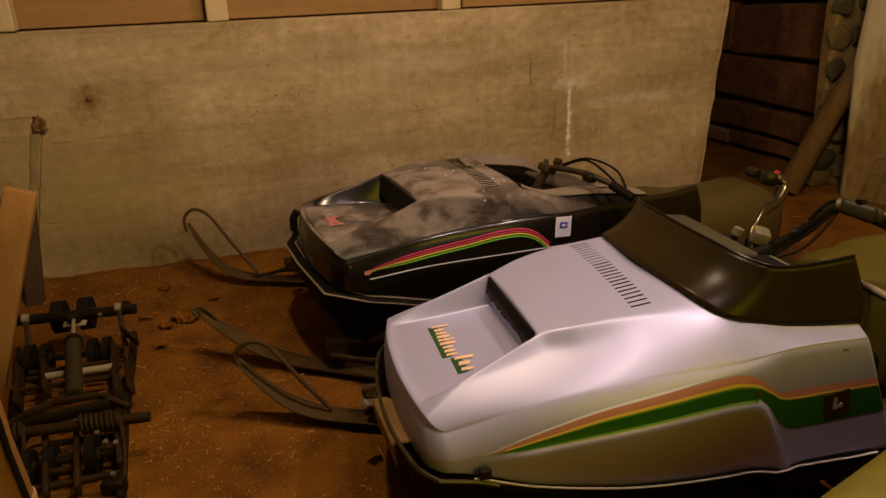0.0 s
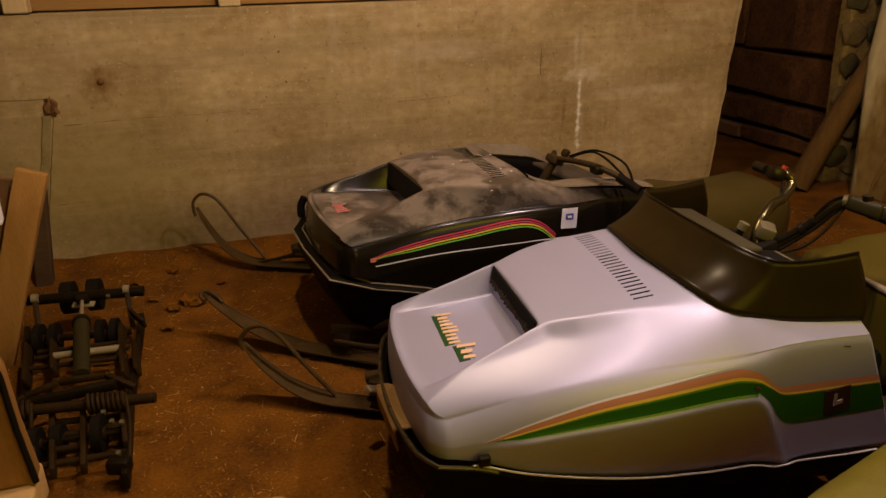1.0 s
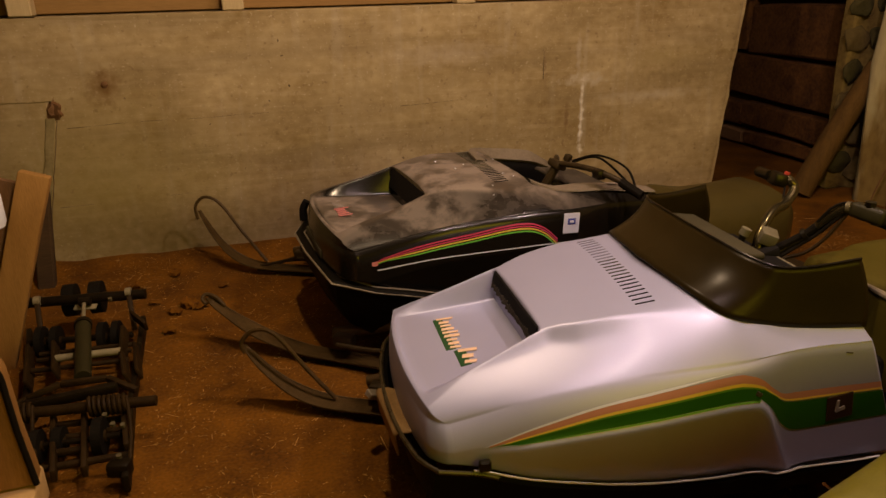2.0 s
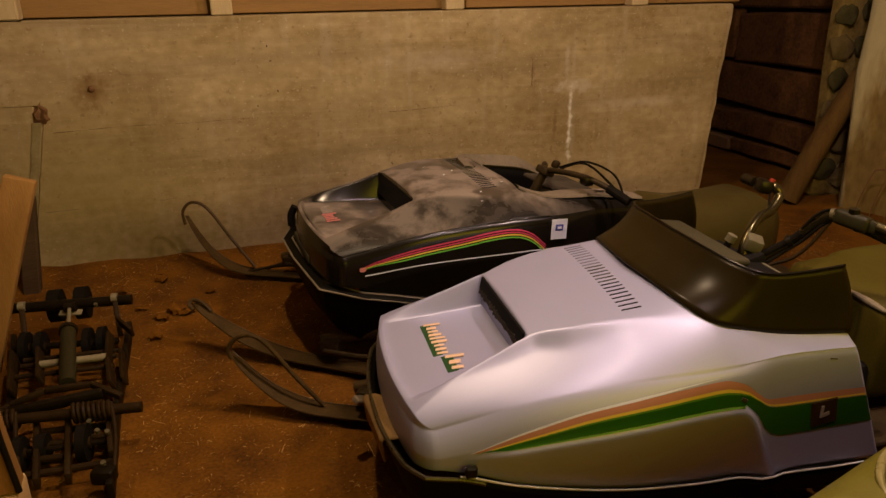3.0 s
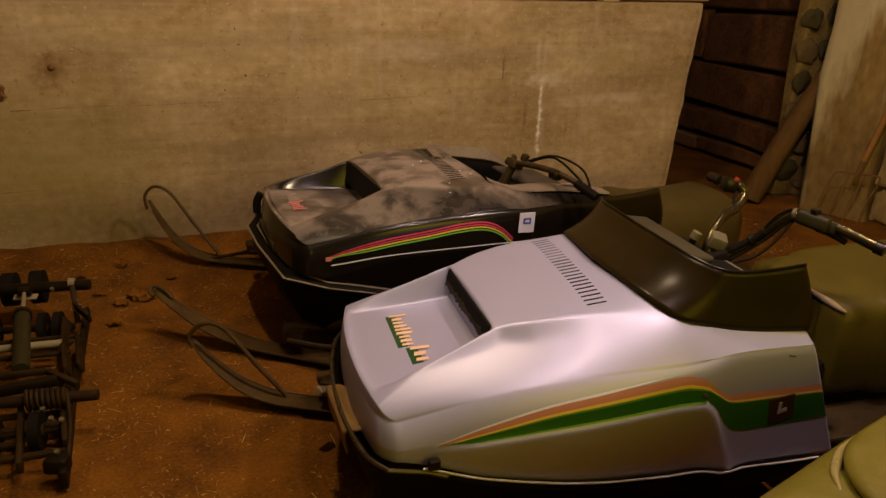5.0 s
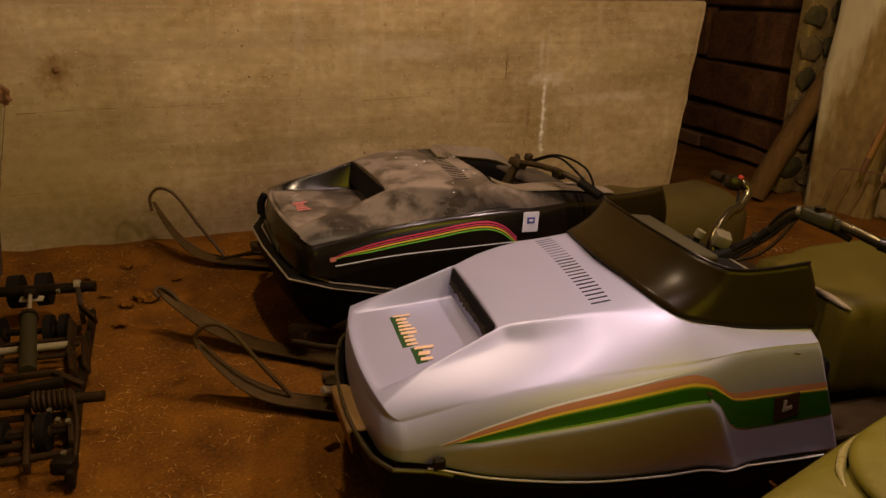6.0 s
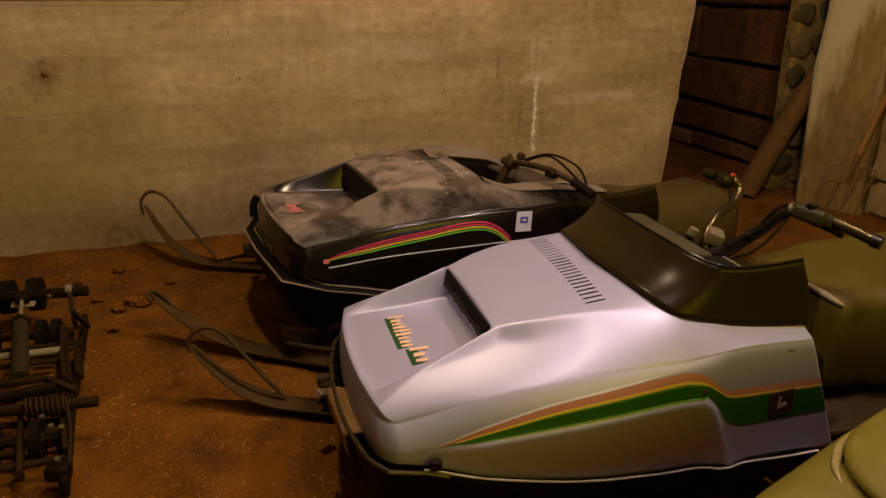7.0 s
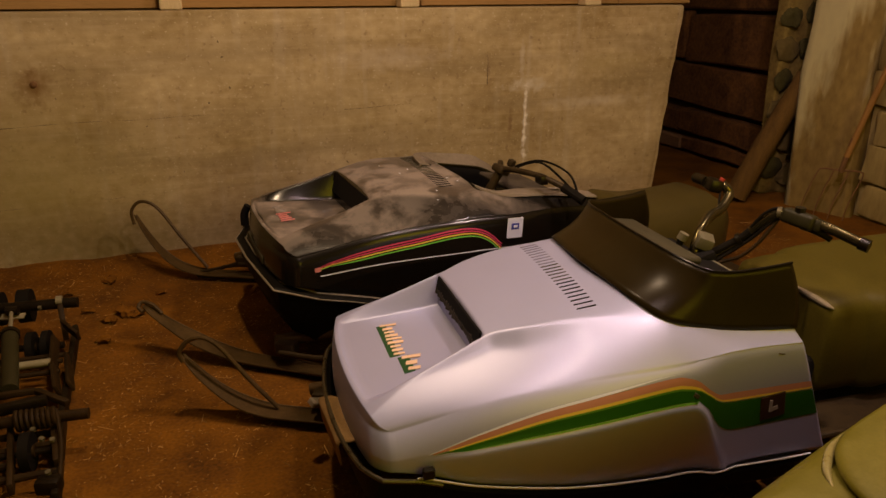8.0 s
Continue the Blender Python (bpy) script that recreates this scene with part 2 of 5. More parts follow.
GREY_PLASTIC = material("grey plastic", (0.04, 0.034, 0.015), (0.075, 0.064, 0.032), 0.6, 0, 5, 150, 0.05)
DULL_SLOT = material("pale grey slot", (0.19, 0.18, 0.24), (0.26, 0.25, 0.32), 0.7, 0, 9, 90, 0.05)
VINYL = material("worn vinyl", (0.048, 0.035, 0.006), (0.085, 0.062, 0.012), 0.5, 0, 6, 160, 0.12, dust=(0.15, 0.11, 0.03), dust_amount=0.2)
SEAT_VINYL = material("brown olive vinyl", (0.060, 0.046, 0.005), (0.105, 0.082, 0.010), 0.55, 0, 6, 120, 0.15, spec=0.15)
OLIVE_VINYL = material("olive vinyl", (0.094, 0.080, 0.0036), (0.150, 0.126, 0.008), 0.5, 0, 5, 160, 0.08, dust=(0.26, 0.23, 0.06), dust_amount=0.25, spec=0.2)
# paler than the seat, to put the fold's highlight into its colour
GLINT_VINYL = material("shiny vinyl with painted highlight", (0.20, 0.17, 0.04), (0.34, 0.29, 0.10), 0.3, 0, 12, 160, 0.08, spec=0.5)
STEEL = material("bright steel", (0.05, 0.04, 0.017), (0.17, 0.14, 0.06), 0.22, 0.85, 14, 120, 0.06)
SKID_STEEL = material("greasy black steel", (0.003, 0.002, 0.0008), (0.020, 0.012, 0.0035), 0.5, 0.1, 12, 120, 0.2, spec=0.12)
SKID_BROWN = material("greasy brown steel", (0.008, 0.0045, 0.001), (0.045, 0.024, 0.006), 0.55, 0.1, 12, 120, 0.2, spec=0.12)
WORN_STEEL = material("worn bright steel", (0.20, 0.165, 0.09), (0.36, 0.31, 0.19), 0.5, 0.25, 20, 120, 0.1)
BOLT_STEEL = material("worn bolt steel", (0.07, 0.055, 0.025), (0.18, 0.15, 0.08), 0.5, 0.3, 20, 120, 0.1)
SHOCK_PAINT = material("dull olive paint", (0.014, 0.012, 0.003), (0.035, 0.029, 0.008), 0.5, 0, 12, 120, 0.1, spec=0.25)
DULL_STEEL = material("dull steel", (0.014, 0.009, 0.003), (0.065, 0.041, 0.013), 0.55, 0.25, 14, 120, 0.15, spec=0.3)
SKI_STEEL = material("dirty black steel", (0.024, 0.0135, 0.0035), (0.105, 0.062, 0.018), 0.5, 0.1, 9, 120, 0.15, spec=0.2)
RUST = material("rusty steel", (0.10, 0.048, 0.018), (0.24, 0.125, 0.05), 0.75, 0.25, 14, 120, 0.3)
BUMPER_RUST = material("brown rusted plate", (0.17, 0.095, 0.028), (0.34, 0.205, 0.07), 0.6, 0.15, 14, 120, 0.25)
TRIM = material("tan edge trim", (0.19, 0.155, 0.10), (0.32, 0.265, 0.18), 0.5, 0.1, 20, 120, 0.1)
# near-white base colour stands in for the trim's white glint
BRIGHT_TRIM = material("bright edge trim", (0.62, 0.60, 0.54), (0.75, 0.73, 0.67), 0.3, 0.0, 20, 120, 0.05)
RUBBER = material("black rubber", (0.004, 0.003, 0.0015), (0.012, 0.009, 0.005), 0.75, 0, 14, 120, 0.1, spec=0.1)
STRIPE_LIME = material("dull lime stripe", (0.09, 0.23, 0.02), (0.12, 0.28, 0.03), 0.4, 0, 5, 90, 0)
GREEN = material("green stripe", (0.018, 0.095, 0.004), (0.027, 0.125, 0.008), 0.35, 0, 5, 90, 0, coat=0.3)
DEEP_GREEN = material("deep green print", (0.012, 0.06, 0.014), (0.02, 0.085, 0.022), 0.5, 0, 5, 90, 0)
LIME = material("lime stripe", (0.14, 0.5, 0.06), (0.2, 0.58, 0.08), 0.35, 0, 5, 90, 0, coat=0.3)
YELLOW = material("yellow stripe", (0.80, 0.56, 0.07), (0.86, 0.62, 0.10), 0.35, 0, 5, 90, 0, coat=0.3)
ORANGE = material("orange stripe", (0.52, 0.22, 0.14), (0.58, 0.26, 0.17), 0.4, 0, 5, 90, 0, coat=0.3)
PINK = material("pink stripe", (0.62, 0.05, 0.13), (0.70, 0.07, 0.17), 0.35, 0, 5, 90, 0, coat=0.3)
DIM_CREAM = material("worn cream print", (0.20, 0.16, 0.13), (0.42, 0.36, 0.31), 0.7, 0, 25, 90, 0)
LOGO_ORANGE = material("orange print", (0.80, 0.53, 0.32), (0.88, 0.63, 0.42), 0.5, 0, 5, 90, 0)
BADGE = material("brown badge", (0.035, 0.016, 0.008), (0.055, 0.026, 0.013), 0.4, 0, 5, 90, 0)
PALE_PLASTIC = material("pale dusty plastic", (0.11, 0.095, 0.05), (0.20, 0.175, 0.105), 0.6, 0, 9, 120, 0.05)
SAWN = material("pale sawn wood", (0.46, 0.28, 0.10), (0.66, 0.44, 0.19), 0.8, 0, 5, 60, 0.3, stretch=(0.4, 3, 3))
PLANK_EDGE = material("lighter worn plank", (0.24, 0.12, 0.026), (0.42, 0.225, 0.06), 0.75, 0, 5, 70, 0.35, stretch=(3, 3, 0.5))
PAPER = material("white paper", (0.74, 0.76, 0.86), (0.80, 0.83, 0.93), 0.8, 0, 5, 90, 0)
BLUE = material("blue print", (0.05, 0.06, 0.32), (0.07, 0.09, 0.4), 0.6, 0, 5, 90, 0)
RED = material("red plastic", (0.35, 0.04, 0.02), (0.42, 0.05, 0.03), 0.4, 0, 5, 90, 0)
FADED_RED = material("faded red print", (0.55, 0.16, 0.15), (0.65, 0.25, 0.22), 0.7, 0, 25, 90, 0)


# ---------------------------------------------------------------- mesh tools
def smooth(a):
    a = min(max(a, 0.0), 1.0)
    return a * a * (3 - 2 * a)


def spline(x, xs, vs):
    """A smooth curve through the values vs at xs."""
    x = min(max(x, xs[0]), xs[-1])
    i = max(j for j in range(len(xs) - 1) if xs[j] <= x or j == 0)
    h = xs[i + 1] - xs[i]
    t = (x - xs[i]) / h

    def slope(k):
        if k == 0:
            return (vs[1] - vs[0]) / (xs[1] - xs[0])
        if k == len(xs) - 1:
            return (vs[-1] - vs[-2]) / (xs[-1] - xs[-2])
        return (vs[k + 1] - vs[k - 1]) / (xs[k + 1] - xs[k - 1])

    a, b = slope(i) * h, slope(i + 1) * h
    return (2 * t**3 - 3 * t**2 + 1) * vs[i] + (t**3 - 2 * t**2 + t) * a + (3 * t**2 - 2 * t**3) * vs[i + 1] + (t**3 - t**2) * b


def link(name, verts, faces, mat, parent=None, label="", angle=35, weld=0.0):
    me = bpy.data.meshes.new(name)
    me.from_pydata([tuple(v) for v in verts], [], faces)
    bm = bmesh.new()
    bm.from_mesh(me)
    bmesh.ops.delete(bm, geom=[v for v in bm.verts if not v.link_faces], context="VERTS")
    if weld:
        bmesh.ops.remove_doubles(bm, verts=bm.verts, dist=weld)
    bmesh.ops.recalc_face_normals(bm, faces=bm.faces)
    bm.to_mesh(me)
    bm.free()
    me.materials.append(mat)
    if angle:
        me.polygons.foreach_set("use_smooth", [True] * len(me.polygons))
        me.set_sharp_from_angle(angle=radians(angle))
    ob = new(name, me)
    if parent:
        ob.parent = parent
    if label:
        tagged(ob, label)
    return ob


def part(name, bm, mat, parent, label="", angle=35):
    me = bpy.data.meshes.new(name)
    bmesh.ops.recalc_face_normals(bm, faces=bm.faces)
    bm.to_mesh(me)
    bm.free()
    me.materials.append(mat)
    if angle:
        me.polygons.foreach_set("use_smooth", [True] * len(me.polygons))
        me.set_sharp_from_angle(angle=radians(angle))
    ob = new(name, me)
    if parent:
        ob.parent = parent
    if label:
        tagged(ob, label)
    return ob


def block(size, m=Matrix(), bevel=0.004, segments=1, jitter=0.0, cuts=0):
    bm = bmesh.new()
    bmesh.ops.create_cube(bm, size=1, matrix=Matrix.Diagonal((*size, 1)))
    if cuts:
        bmesh.ops.subdivide_edges(bm, edges=bm.edges, cuts=cuts, use_grid_fill=True)
    if bevel:
        edges = [e for e in bm.edges if len(e.link_faces) == 2 and e.calc_face_angle() > 0.5]
        bmesh.ops.bevel(bm, geom=edges, offset=bevel, segments=segments, affect="EDGES", profile=0.5)
    if jitter:
        for v in bm.verts:
            v.co += Vector(noise.noise_vector(v.co * 9 + m.translation * 3)) * jitter
    bmesh.ops.transform(bm, matrix=m, verts=bm.verts)
    return bm


def curve_points(points, per=6):
    """A rounded way through the points."""
    p = [Vector(q) for q in points]
    if len(p) < 3:
        return p
    out = []
    for i in range(len(p) - 1):
        a, b, c, d = p[max(i - 1, 0)], p[i], p[i + 1], p[min(i + 2, len(p) - 1)]
        for k in range(per):
            t = k / per
            out.append(0.5 * ((2 * b) + (c - a) * t + (2 * a - 5 * b + 4 * c - d) * t * t + (3 * b - a - 3 * c + d) * t**3))
    return out + [p[-1]]


def tube(points, radius, sides=8, per=6, rounded=True):
    way = curve_points(points, per) if rounded else [Vector(p) for p in points]
    bm = bmesh.new()
    rings = []
    normal = None
    for i, p in enumerate(way):
        d = (way[min(i + 1, len(way) - 1)] - way[max(i - 1, 0)]).normalized()
        if normal is None:
            normal = d.orthogonal().normalized()
        normal = (normal - d * normal.dot(d)).normalized()
        other = d.cross(normal)
        r = radius(i / (len(way) - 1)) if callable(radius) else radius
        rings.append([bm.verts.new(p + r * (normal * math.cos(a) + other * math.sin(a))) for a in [2 * math.pi * k / sides for k in range(sides)]])
    for a, b in zip(rings, rings[1:]):
        for k in range(sides):
            bm.faces.new((a[k], a[(k + 1) % sides], b[(k + 1) % sides], b[k]))
    bm.faces.new(rings[0][::-1])
    bm.faces.new(rings[-1])
    return bm


def merge(*bms):
    out = bmesh.new()
    for b in bms:
        me = bpy.data.meshes.new("join")
        b.to_mesh(me)
        b.free()
        out.from_mesh(me)
        bpy.data.meshes.remove(me)
    return out


def strip(name, rows, mat, parent, label="", angle=40, thick=0.0):
    """A skin over rows of points, one row after another."""
    n = len(rows[0])
    verts = [p for r in rows for p in r]
    faces = [(i * n + j, i * n + j + 1, (i + 1) * n + j + 1, (i + 1) * n + j) for i in range(len(rows) - 1) for j in range(n - 1)]
    ob = link(name, verts, faces, mat, parent, label, angle)
    if thick:
        mod = ob.modifiers.new("thickness", "SOLIDIFY")
        mod.thickness, mod.offset = thick, -1
    return ob


def thing(name, m, label, category, group=""):
    ob = new(name)
    ob.matrix_world = m
    ob.empty_display_size = 0.1
    return tagged(ob, label, category, group)


# ---------------------------------------------------------------- the room
WALL_Y, WALL_END, WALL_TOP = 4.13, 3.10, 1.325


def slab(name, lo, hi, mat, bevel=0.006, parent=None, label="", kind="structure", jitter=0.0, cuts=0):
    size = [b - a for a, b in zip(lo, hi)]
    mid = [(a + b) / 2 for a, b in zip(lo, hi)]
    ob = part(name, block(size, Matrix.Translation(mid), bevel, jitter=jitter, cuts=cuts), mat, parent, label)
    if kind and not parent:
        tagged(ob, kind=kind)
    return ob


def limewash_material(name):
    """Ochre plaster with a ragged coat of limewash left on its upper part and in runs lower down."""
    m = material(name, (0.10, 0.058, 0.012), (0.29, 0.20, 0.062), 0.95, 0, 2.4, 26, 1.0, spread=0.4, stretch=(1, 1, 0.5))
    nt = m.node_tree
    bsdf = nt.nodes["Principled BSDF"]
    under = bsdf.inputs["Base Color"].links[0].from_socket
    tc = nt.nodes.new("ShaderNodeTexCoord")
    sep = nt.nodes.new("ShaderNodeSeparateXYZ")
    nt.links.new(tc.outputs["Object"], sep.inputs[0])
    mp = nt.nodes.new("ShaderNodeMapping")
    mp.inputs["Scale"].default_value = (5, 5, 1.1)
    nt.links.new(tc.outputs["Object"], mp.inputs["Vector"])
    rag = nt.nodes.new("ShaderNodeTexNoise")
    rag.inputs["Scale"].default_value, rag.inputs["Detail"].default_value = 1.8, 8
    nt.links.new(mp.outputs[0], rag.inputs["Vector"])
    push = nt.nodes.new("ShaderNodeMath")
    push.operation = "MULTIPLY_ADD"
    push.inputs[1].default_value = 2.6
    nt.links.new(rag.outputs["Fac"], push.inputs[0])
    # the coat is thick towards both edges of the face and worn off in a band between them
    across = nt.nodes.new("ShaderNodeVectorMath")
    across.operation = "DOT_PRODUCT"
    across.inputs[1].default_value = (0.41, -0.91, 0)
    nt.links.new(tc.outputs["Object"], across.inputs[0])
    band = nt.nodes.new("ShaderNodeMath")
    band.operation = "ADD"
    band.inputs[1].default_value = 1.634 - 0.10
    nt.links.new(across.outputs["Value"], band.inputs[0])
    off = nt.nodes.new("ShaderNodeMath")
    off.operation = "ABSOLUTE"
    nt.links.new(band.outputs[0], off.inputs[0])
    gain = nt.nodes.new("ShaderNodeMath")
    gain.operation = "MULTIPLY_ADD"
    gain.inputs[1].default_value, gain.inputs[2].default_value = 4.2, -0.55
    nt.links.new(off.outputs[0], gain.inputs[0])
    total = nt.nodes.new("ShaderNodeMath")
    total.operation = "ADD"
    nt.links.new(gain.outputs[0], total.inputs[0])
    nt.links.new(sep.outputs["Z"], total.inputs[1])
    nt.links.new(total.outputs[0], push.inputs[2])
    left = nt.nodes.new("ShaderNodeMapRange")
    left.inputs["From Min"].default_value, left.inputs["From Max"].default_value, left.inputs["To Max"].default_value = 2.05, 2.6, 0.5
    nt.links.new(push.outputs[0], left.inputs["Value"])
    coat = nt.nodes.new("ShaderNodeMix")
    coat.data_type = "RGBA"
    coat.inputs[7].default_value = (0.66, 0.60, 0.34, 1)
    nt.links.new(left.outputs[0], coat.inputs[0])
    nt.links.new(under, coat.inputs[6])
    nt.links.new(coat.outputs[2], bsdf.inputs["Base Color"])
    return m


def floor_sheet():
    nx, ny = 150, 170
    x0, x1, y0, y1 = -4.0, 6.0, -3.5, 8.0
    verts, faces = [], []
    for j in range(ny + 1):
        for i in range(nx + 1):
            x, y = x0 + (x1 - x0) * i / nx, y0 + (y1 - y0) * j / ny
            z = 0.014 * noise.noise((x * 2.1, y * 2.1, 0)) + 0.007 * noise.noise((x * 7, y * 7, 3)) - 0.008
            z += (0.06 + 0.03 * noise.noise((x * 3, 7, 0))) * smooth((y - WALL_Y + 0.30) / 0.30) * (x < WALL_END + 0.1)
            verts.append((x, y, z))
    for j in range(ny):
        for i in range(nx):
            a = j * (nx + 1) + i
            faces.append((a, a + 1, a + nx + 2, a + nx + 1))
    return tagged(link("floor", verts, faces, EARTH, None, "reddish brown earth barn floor littered with chaff and straw", 60), kind="structure")


def end_lean(z):
    """How far the broken end of the wall leans out at a height."""
    return -0.025 + 0.09 * z


def joint_x(z):
    """The slanting joint with the older wall."""
    return -0.905 - 0.233 * (0.83 - min(z, 0.83))


def concrete_wall():
    """Poured wall: a core, with the courses left by the form boards standing proud of one another by a few millimetres."""
    bm = block((WALL_END + 0.93, 0.292, WALL_TOP + 0.1), Matrix.Translation(((WALL_END - 0.93) / 2, WALL_Y + 0.154, (WALL_TOP - 0.1) / 2)), 0.012, cuts=24)
    for v in bm.verts:
        if v.co.x > WALL_END - 0.05:
            v.co.x += end_lean(v.co.z) + 0.012 * noise.noise((0, v.co.y * 4, v.co.z * 9)) - 0.012
    wall = tagged(part("wall_north", bm, CONCRETE, None), kind="structure")
    tagged(wall, "low poured concrete foundation wall with form board lines and stains")
    rng = random.Random(4)
    rows = []
    for k in range(61):
        z = -0.1 + (WALL_TOP - 0.006 + 0.1) * k / 60
        row = []
        for i in range(181):
            x = joint_x(z) - 0.012 + (WALL_END + end_lean(z) - joint_x(z)) * i / 180
            x += (0.016 * noise.noise((0, 2, z * 9)) + 0.014 * noise.noise((0, 2, z * 31)) - 0.004) * smooth((x - WALL_END + 0.3) / 0.3)
            board = 0.03 * smooth((x - WALL_END - end_lean(z) + 0.06) / 0.06) + 0.0018 * math.sin(z * 15.0 + 0.5 * math.sin(x)) + 0.0012 * noise.noise((x * 1.5, 0, z * 18))
            row.append((x, WALL_Y + board + 0.002 * noise.noise((x * 6, 3, z * 6)), z))
        rows.append(row)
    face = strip("cast_face", rows, CONCRETE, wall, "cast concrete face with board marks", 60)
    for z, x0, x1 in ((0.775, -0.87, 0.25), (0.357, -0.98, -0.30), (0.775, 0.9, 1.3)):
        n = int((x1 - x0) / 0.03)
        part("crack", tube([(x0 + (x1 - x0) * k / n, WALL_Y - 0.0015, z + 0.010 * noise.noise((x0 + k * 0.09, z * 7, 0)) + 0.012 * k / n) for k in range(n + 1)], lambda t: 0.0020 * (1 - 0.6 * t) * (0.6 + 0.4 * math.sin(t * 37)), 5, rounded=False), CRACK, wall)
    part("crack", tube([(1.79 + 0.008 * noise.noise((k * 0.4, 8, 0)), WALL_Y - 0.0005, 0.88 + 0.02 * k) for k in range(12)], lambda t: 0.0026 * (1 - 0.8 * t), 5, rounded=False), CRACK, wall)
    for k in range(12):
        part("pit", tube([(x, WALL_Y + 0.001, z), (x + rng.uniform(-0.012, 0.012), WALL_Y - 0.001, z - rng.uniform(0.004, 0.012))], rng.uniform(0.002, 0.005), 6, rounded=False), CRACK, wall) if (x := rng.uniform(-0.9, 2.9)) and (z := rng.uniform(0.4, 1.25)) else None
    # the joint with the older wall further along
    old = slab("wall_north_old", (-4.0, WALL_Y + 0.005, -0.1), (-0.935, WALL_Y + 0.3, 0.955), CONCRETE, 0.01)
    tagged(old, "older stained concrete wall section beside the joint")
    slab("wall_north_upper", (-4.0, WALL_Y + 0.012, 0.957), (-0.935, WALL_Y + 0.3, WALL_TOP - 0.004), CONCRETE, 0.01)
    rows = []
    for k in range(24):
        z = 0.915 + (WALL_TOP - 0.006 - 0.915) * k / 23
        rows.append([(x, WALL_Y + 0.0018 * math.sin(z * 15.0 + 0.5 * math.sin(x)) + 0.0012 * noise.noise((x * 1.5, 0, z * 18)) + 0.002 * noise.noise((x * 6, 3, z * 6)) - 0.001, z - (0.02 * noise.noise((x * 5, 1, 0)) if k == 0 else 0)) for x in [-3.99 + (3.99 - 0.915) * i / 120 for i in range(121)]])
    strip("cast_face", rows, CONCRETE, wall, "cast concrete face running on over the older wall", 60)
    rows = []
    for k in range(40):
        z = 0.0 + 0.83 * k / 39
        a, b = joint_x(z) - 0.050 + 0.010 * noise.noise((0, 1, z * 9)), joint_x(z) - 0.010 + 0.005 * noise.noise((0, 4, z * 14))
        rows.append([(a - 0.01, WALL_Y + 0.019, z), (a, WALL_Y - 0.004, z), ((a + b) / 2, WALL_Y - 0.007 - 0.004 * noise.noise((0, 6, z * 20)), z), (b, WALL_Y - 0.004, z), (b + 0.004, WALL_Y + 0.006, z)])
    strip("mortar_joint", rows, JOINT, wall, "pale mortar smeared down the joint")
    part("crack", tube([(joint_x(0.03 + 0.79 * k / 30) + 0.004 * noise.noise((0, 9, k * 0.5)), WALL_Y - 0.002, 0.03 + 0.79 * k / 30) for k in range(31)], lambda t: 0.0032 - 0.0014 * t, 5, rounded=False), CRACK, wall)
    # crumbled pocket at the joint
    bm = bmesh.new()
    bmesh.ops.create_icosphere(bm, subdivisions=3, radius=0.048, matrix=Matrix.Translation((-0.905, WALL_Y + 0.005, 0.872)) @ Matrix.Diagonal((0.85, 0.35, 1.25, 1)))
    for v in bm.verts:
        v.co += Vector(noise.noise_vector(v.co * 40)) * 0.022
    tagged(part("wall_pocket", bm, RUST, wall, "rust-stained knob in the concrete"))
    bm = bmesh.new()
    bmesh.ops.create_icosphere(bm, subdivisions=3, radius=0.017, matrix=Matrix.Translation((-0.655, WALL_Y, 0.984)) @ Matrix.Diagonal((1, 0.6, 1, 1)))
    tagged(part("tie_bolt", bm, RUST, wall, "rusty form tie end"))
    return wall


def timber_wall():
    wall = slab("wall_north_timber", (-4.0, WALL_Y + 0.16, WALL_TOP + 0.002), (WALL_END + 0.2, WALL_Y + 0.2, 3.2), TIMBER_DARK, 0.004)
    tagged(wall, "weathered brown board wall above the concrete")
    z = WALL_TOP + 0.006
    rng = random.Random(2)
    first = None
    while z < 3.0:
        h = 0.19
        x = -4.0
        while x < WALL_END + 0.15:
            w = rng.uniform(1.1, 1.5)
            e = min(x + w, WALL_END + 0.2)
            part("board", block((e - x - 0.004, 0.025, h - 0.006), Matrix.Translation(((x + e) / 2, WALL_Y + 0.13 + rng.uniform(0, 0.006), z + h / 2)), 0.003), TIMBER, wall)
            x = e
        z += h
    for x in (-0.98, 0.03, 1.31, 2.5):
        stud = slab("stud", (x - 0.055, WALL_Y + 0.01, WALL_TOP + 0.002), (x + 0.055, WALL_Y + 0.11, 3.18), TIMBER_PALE, 0.006)
        tagged(stud, "pale sawn timber stud on the wall", "stud", "wall studs")


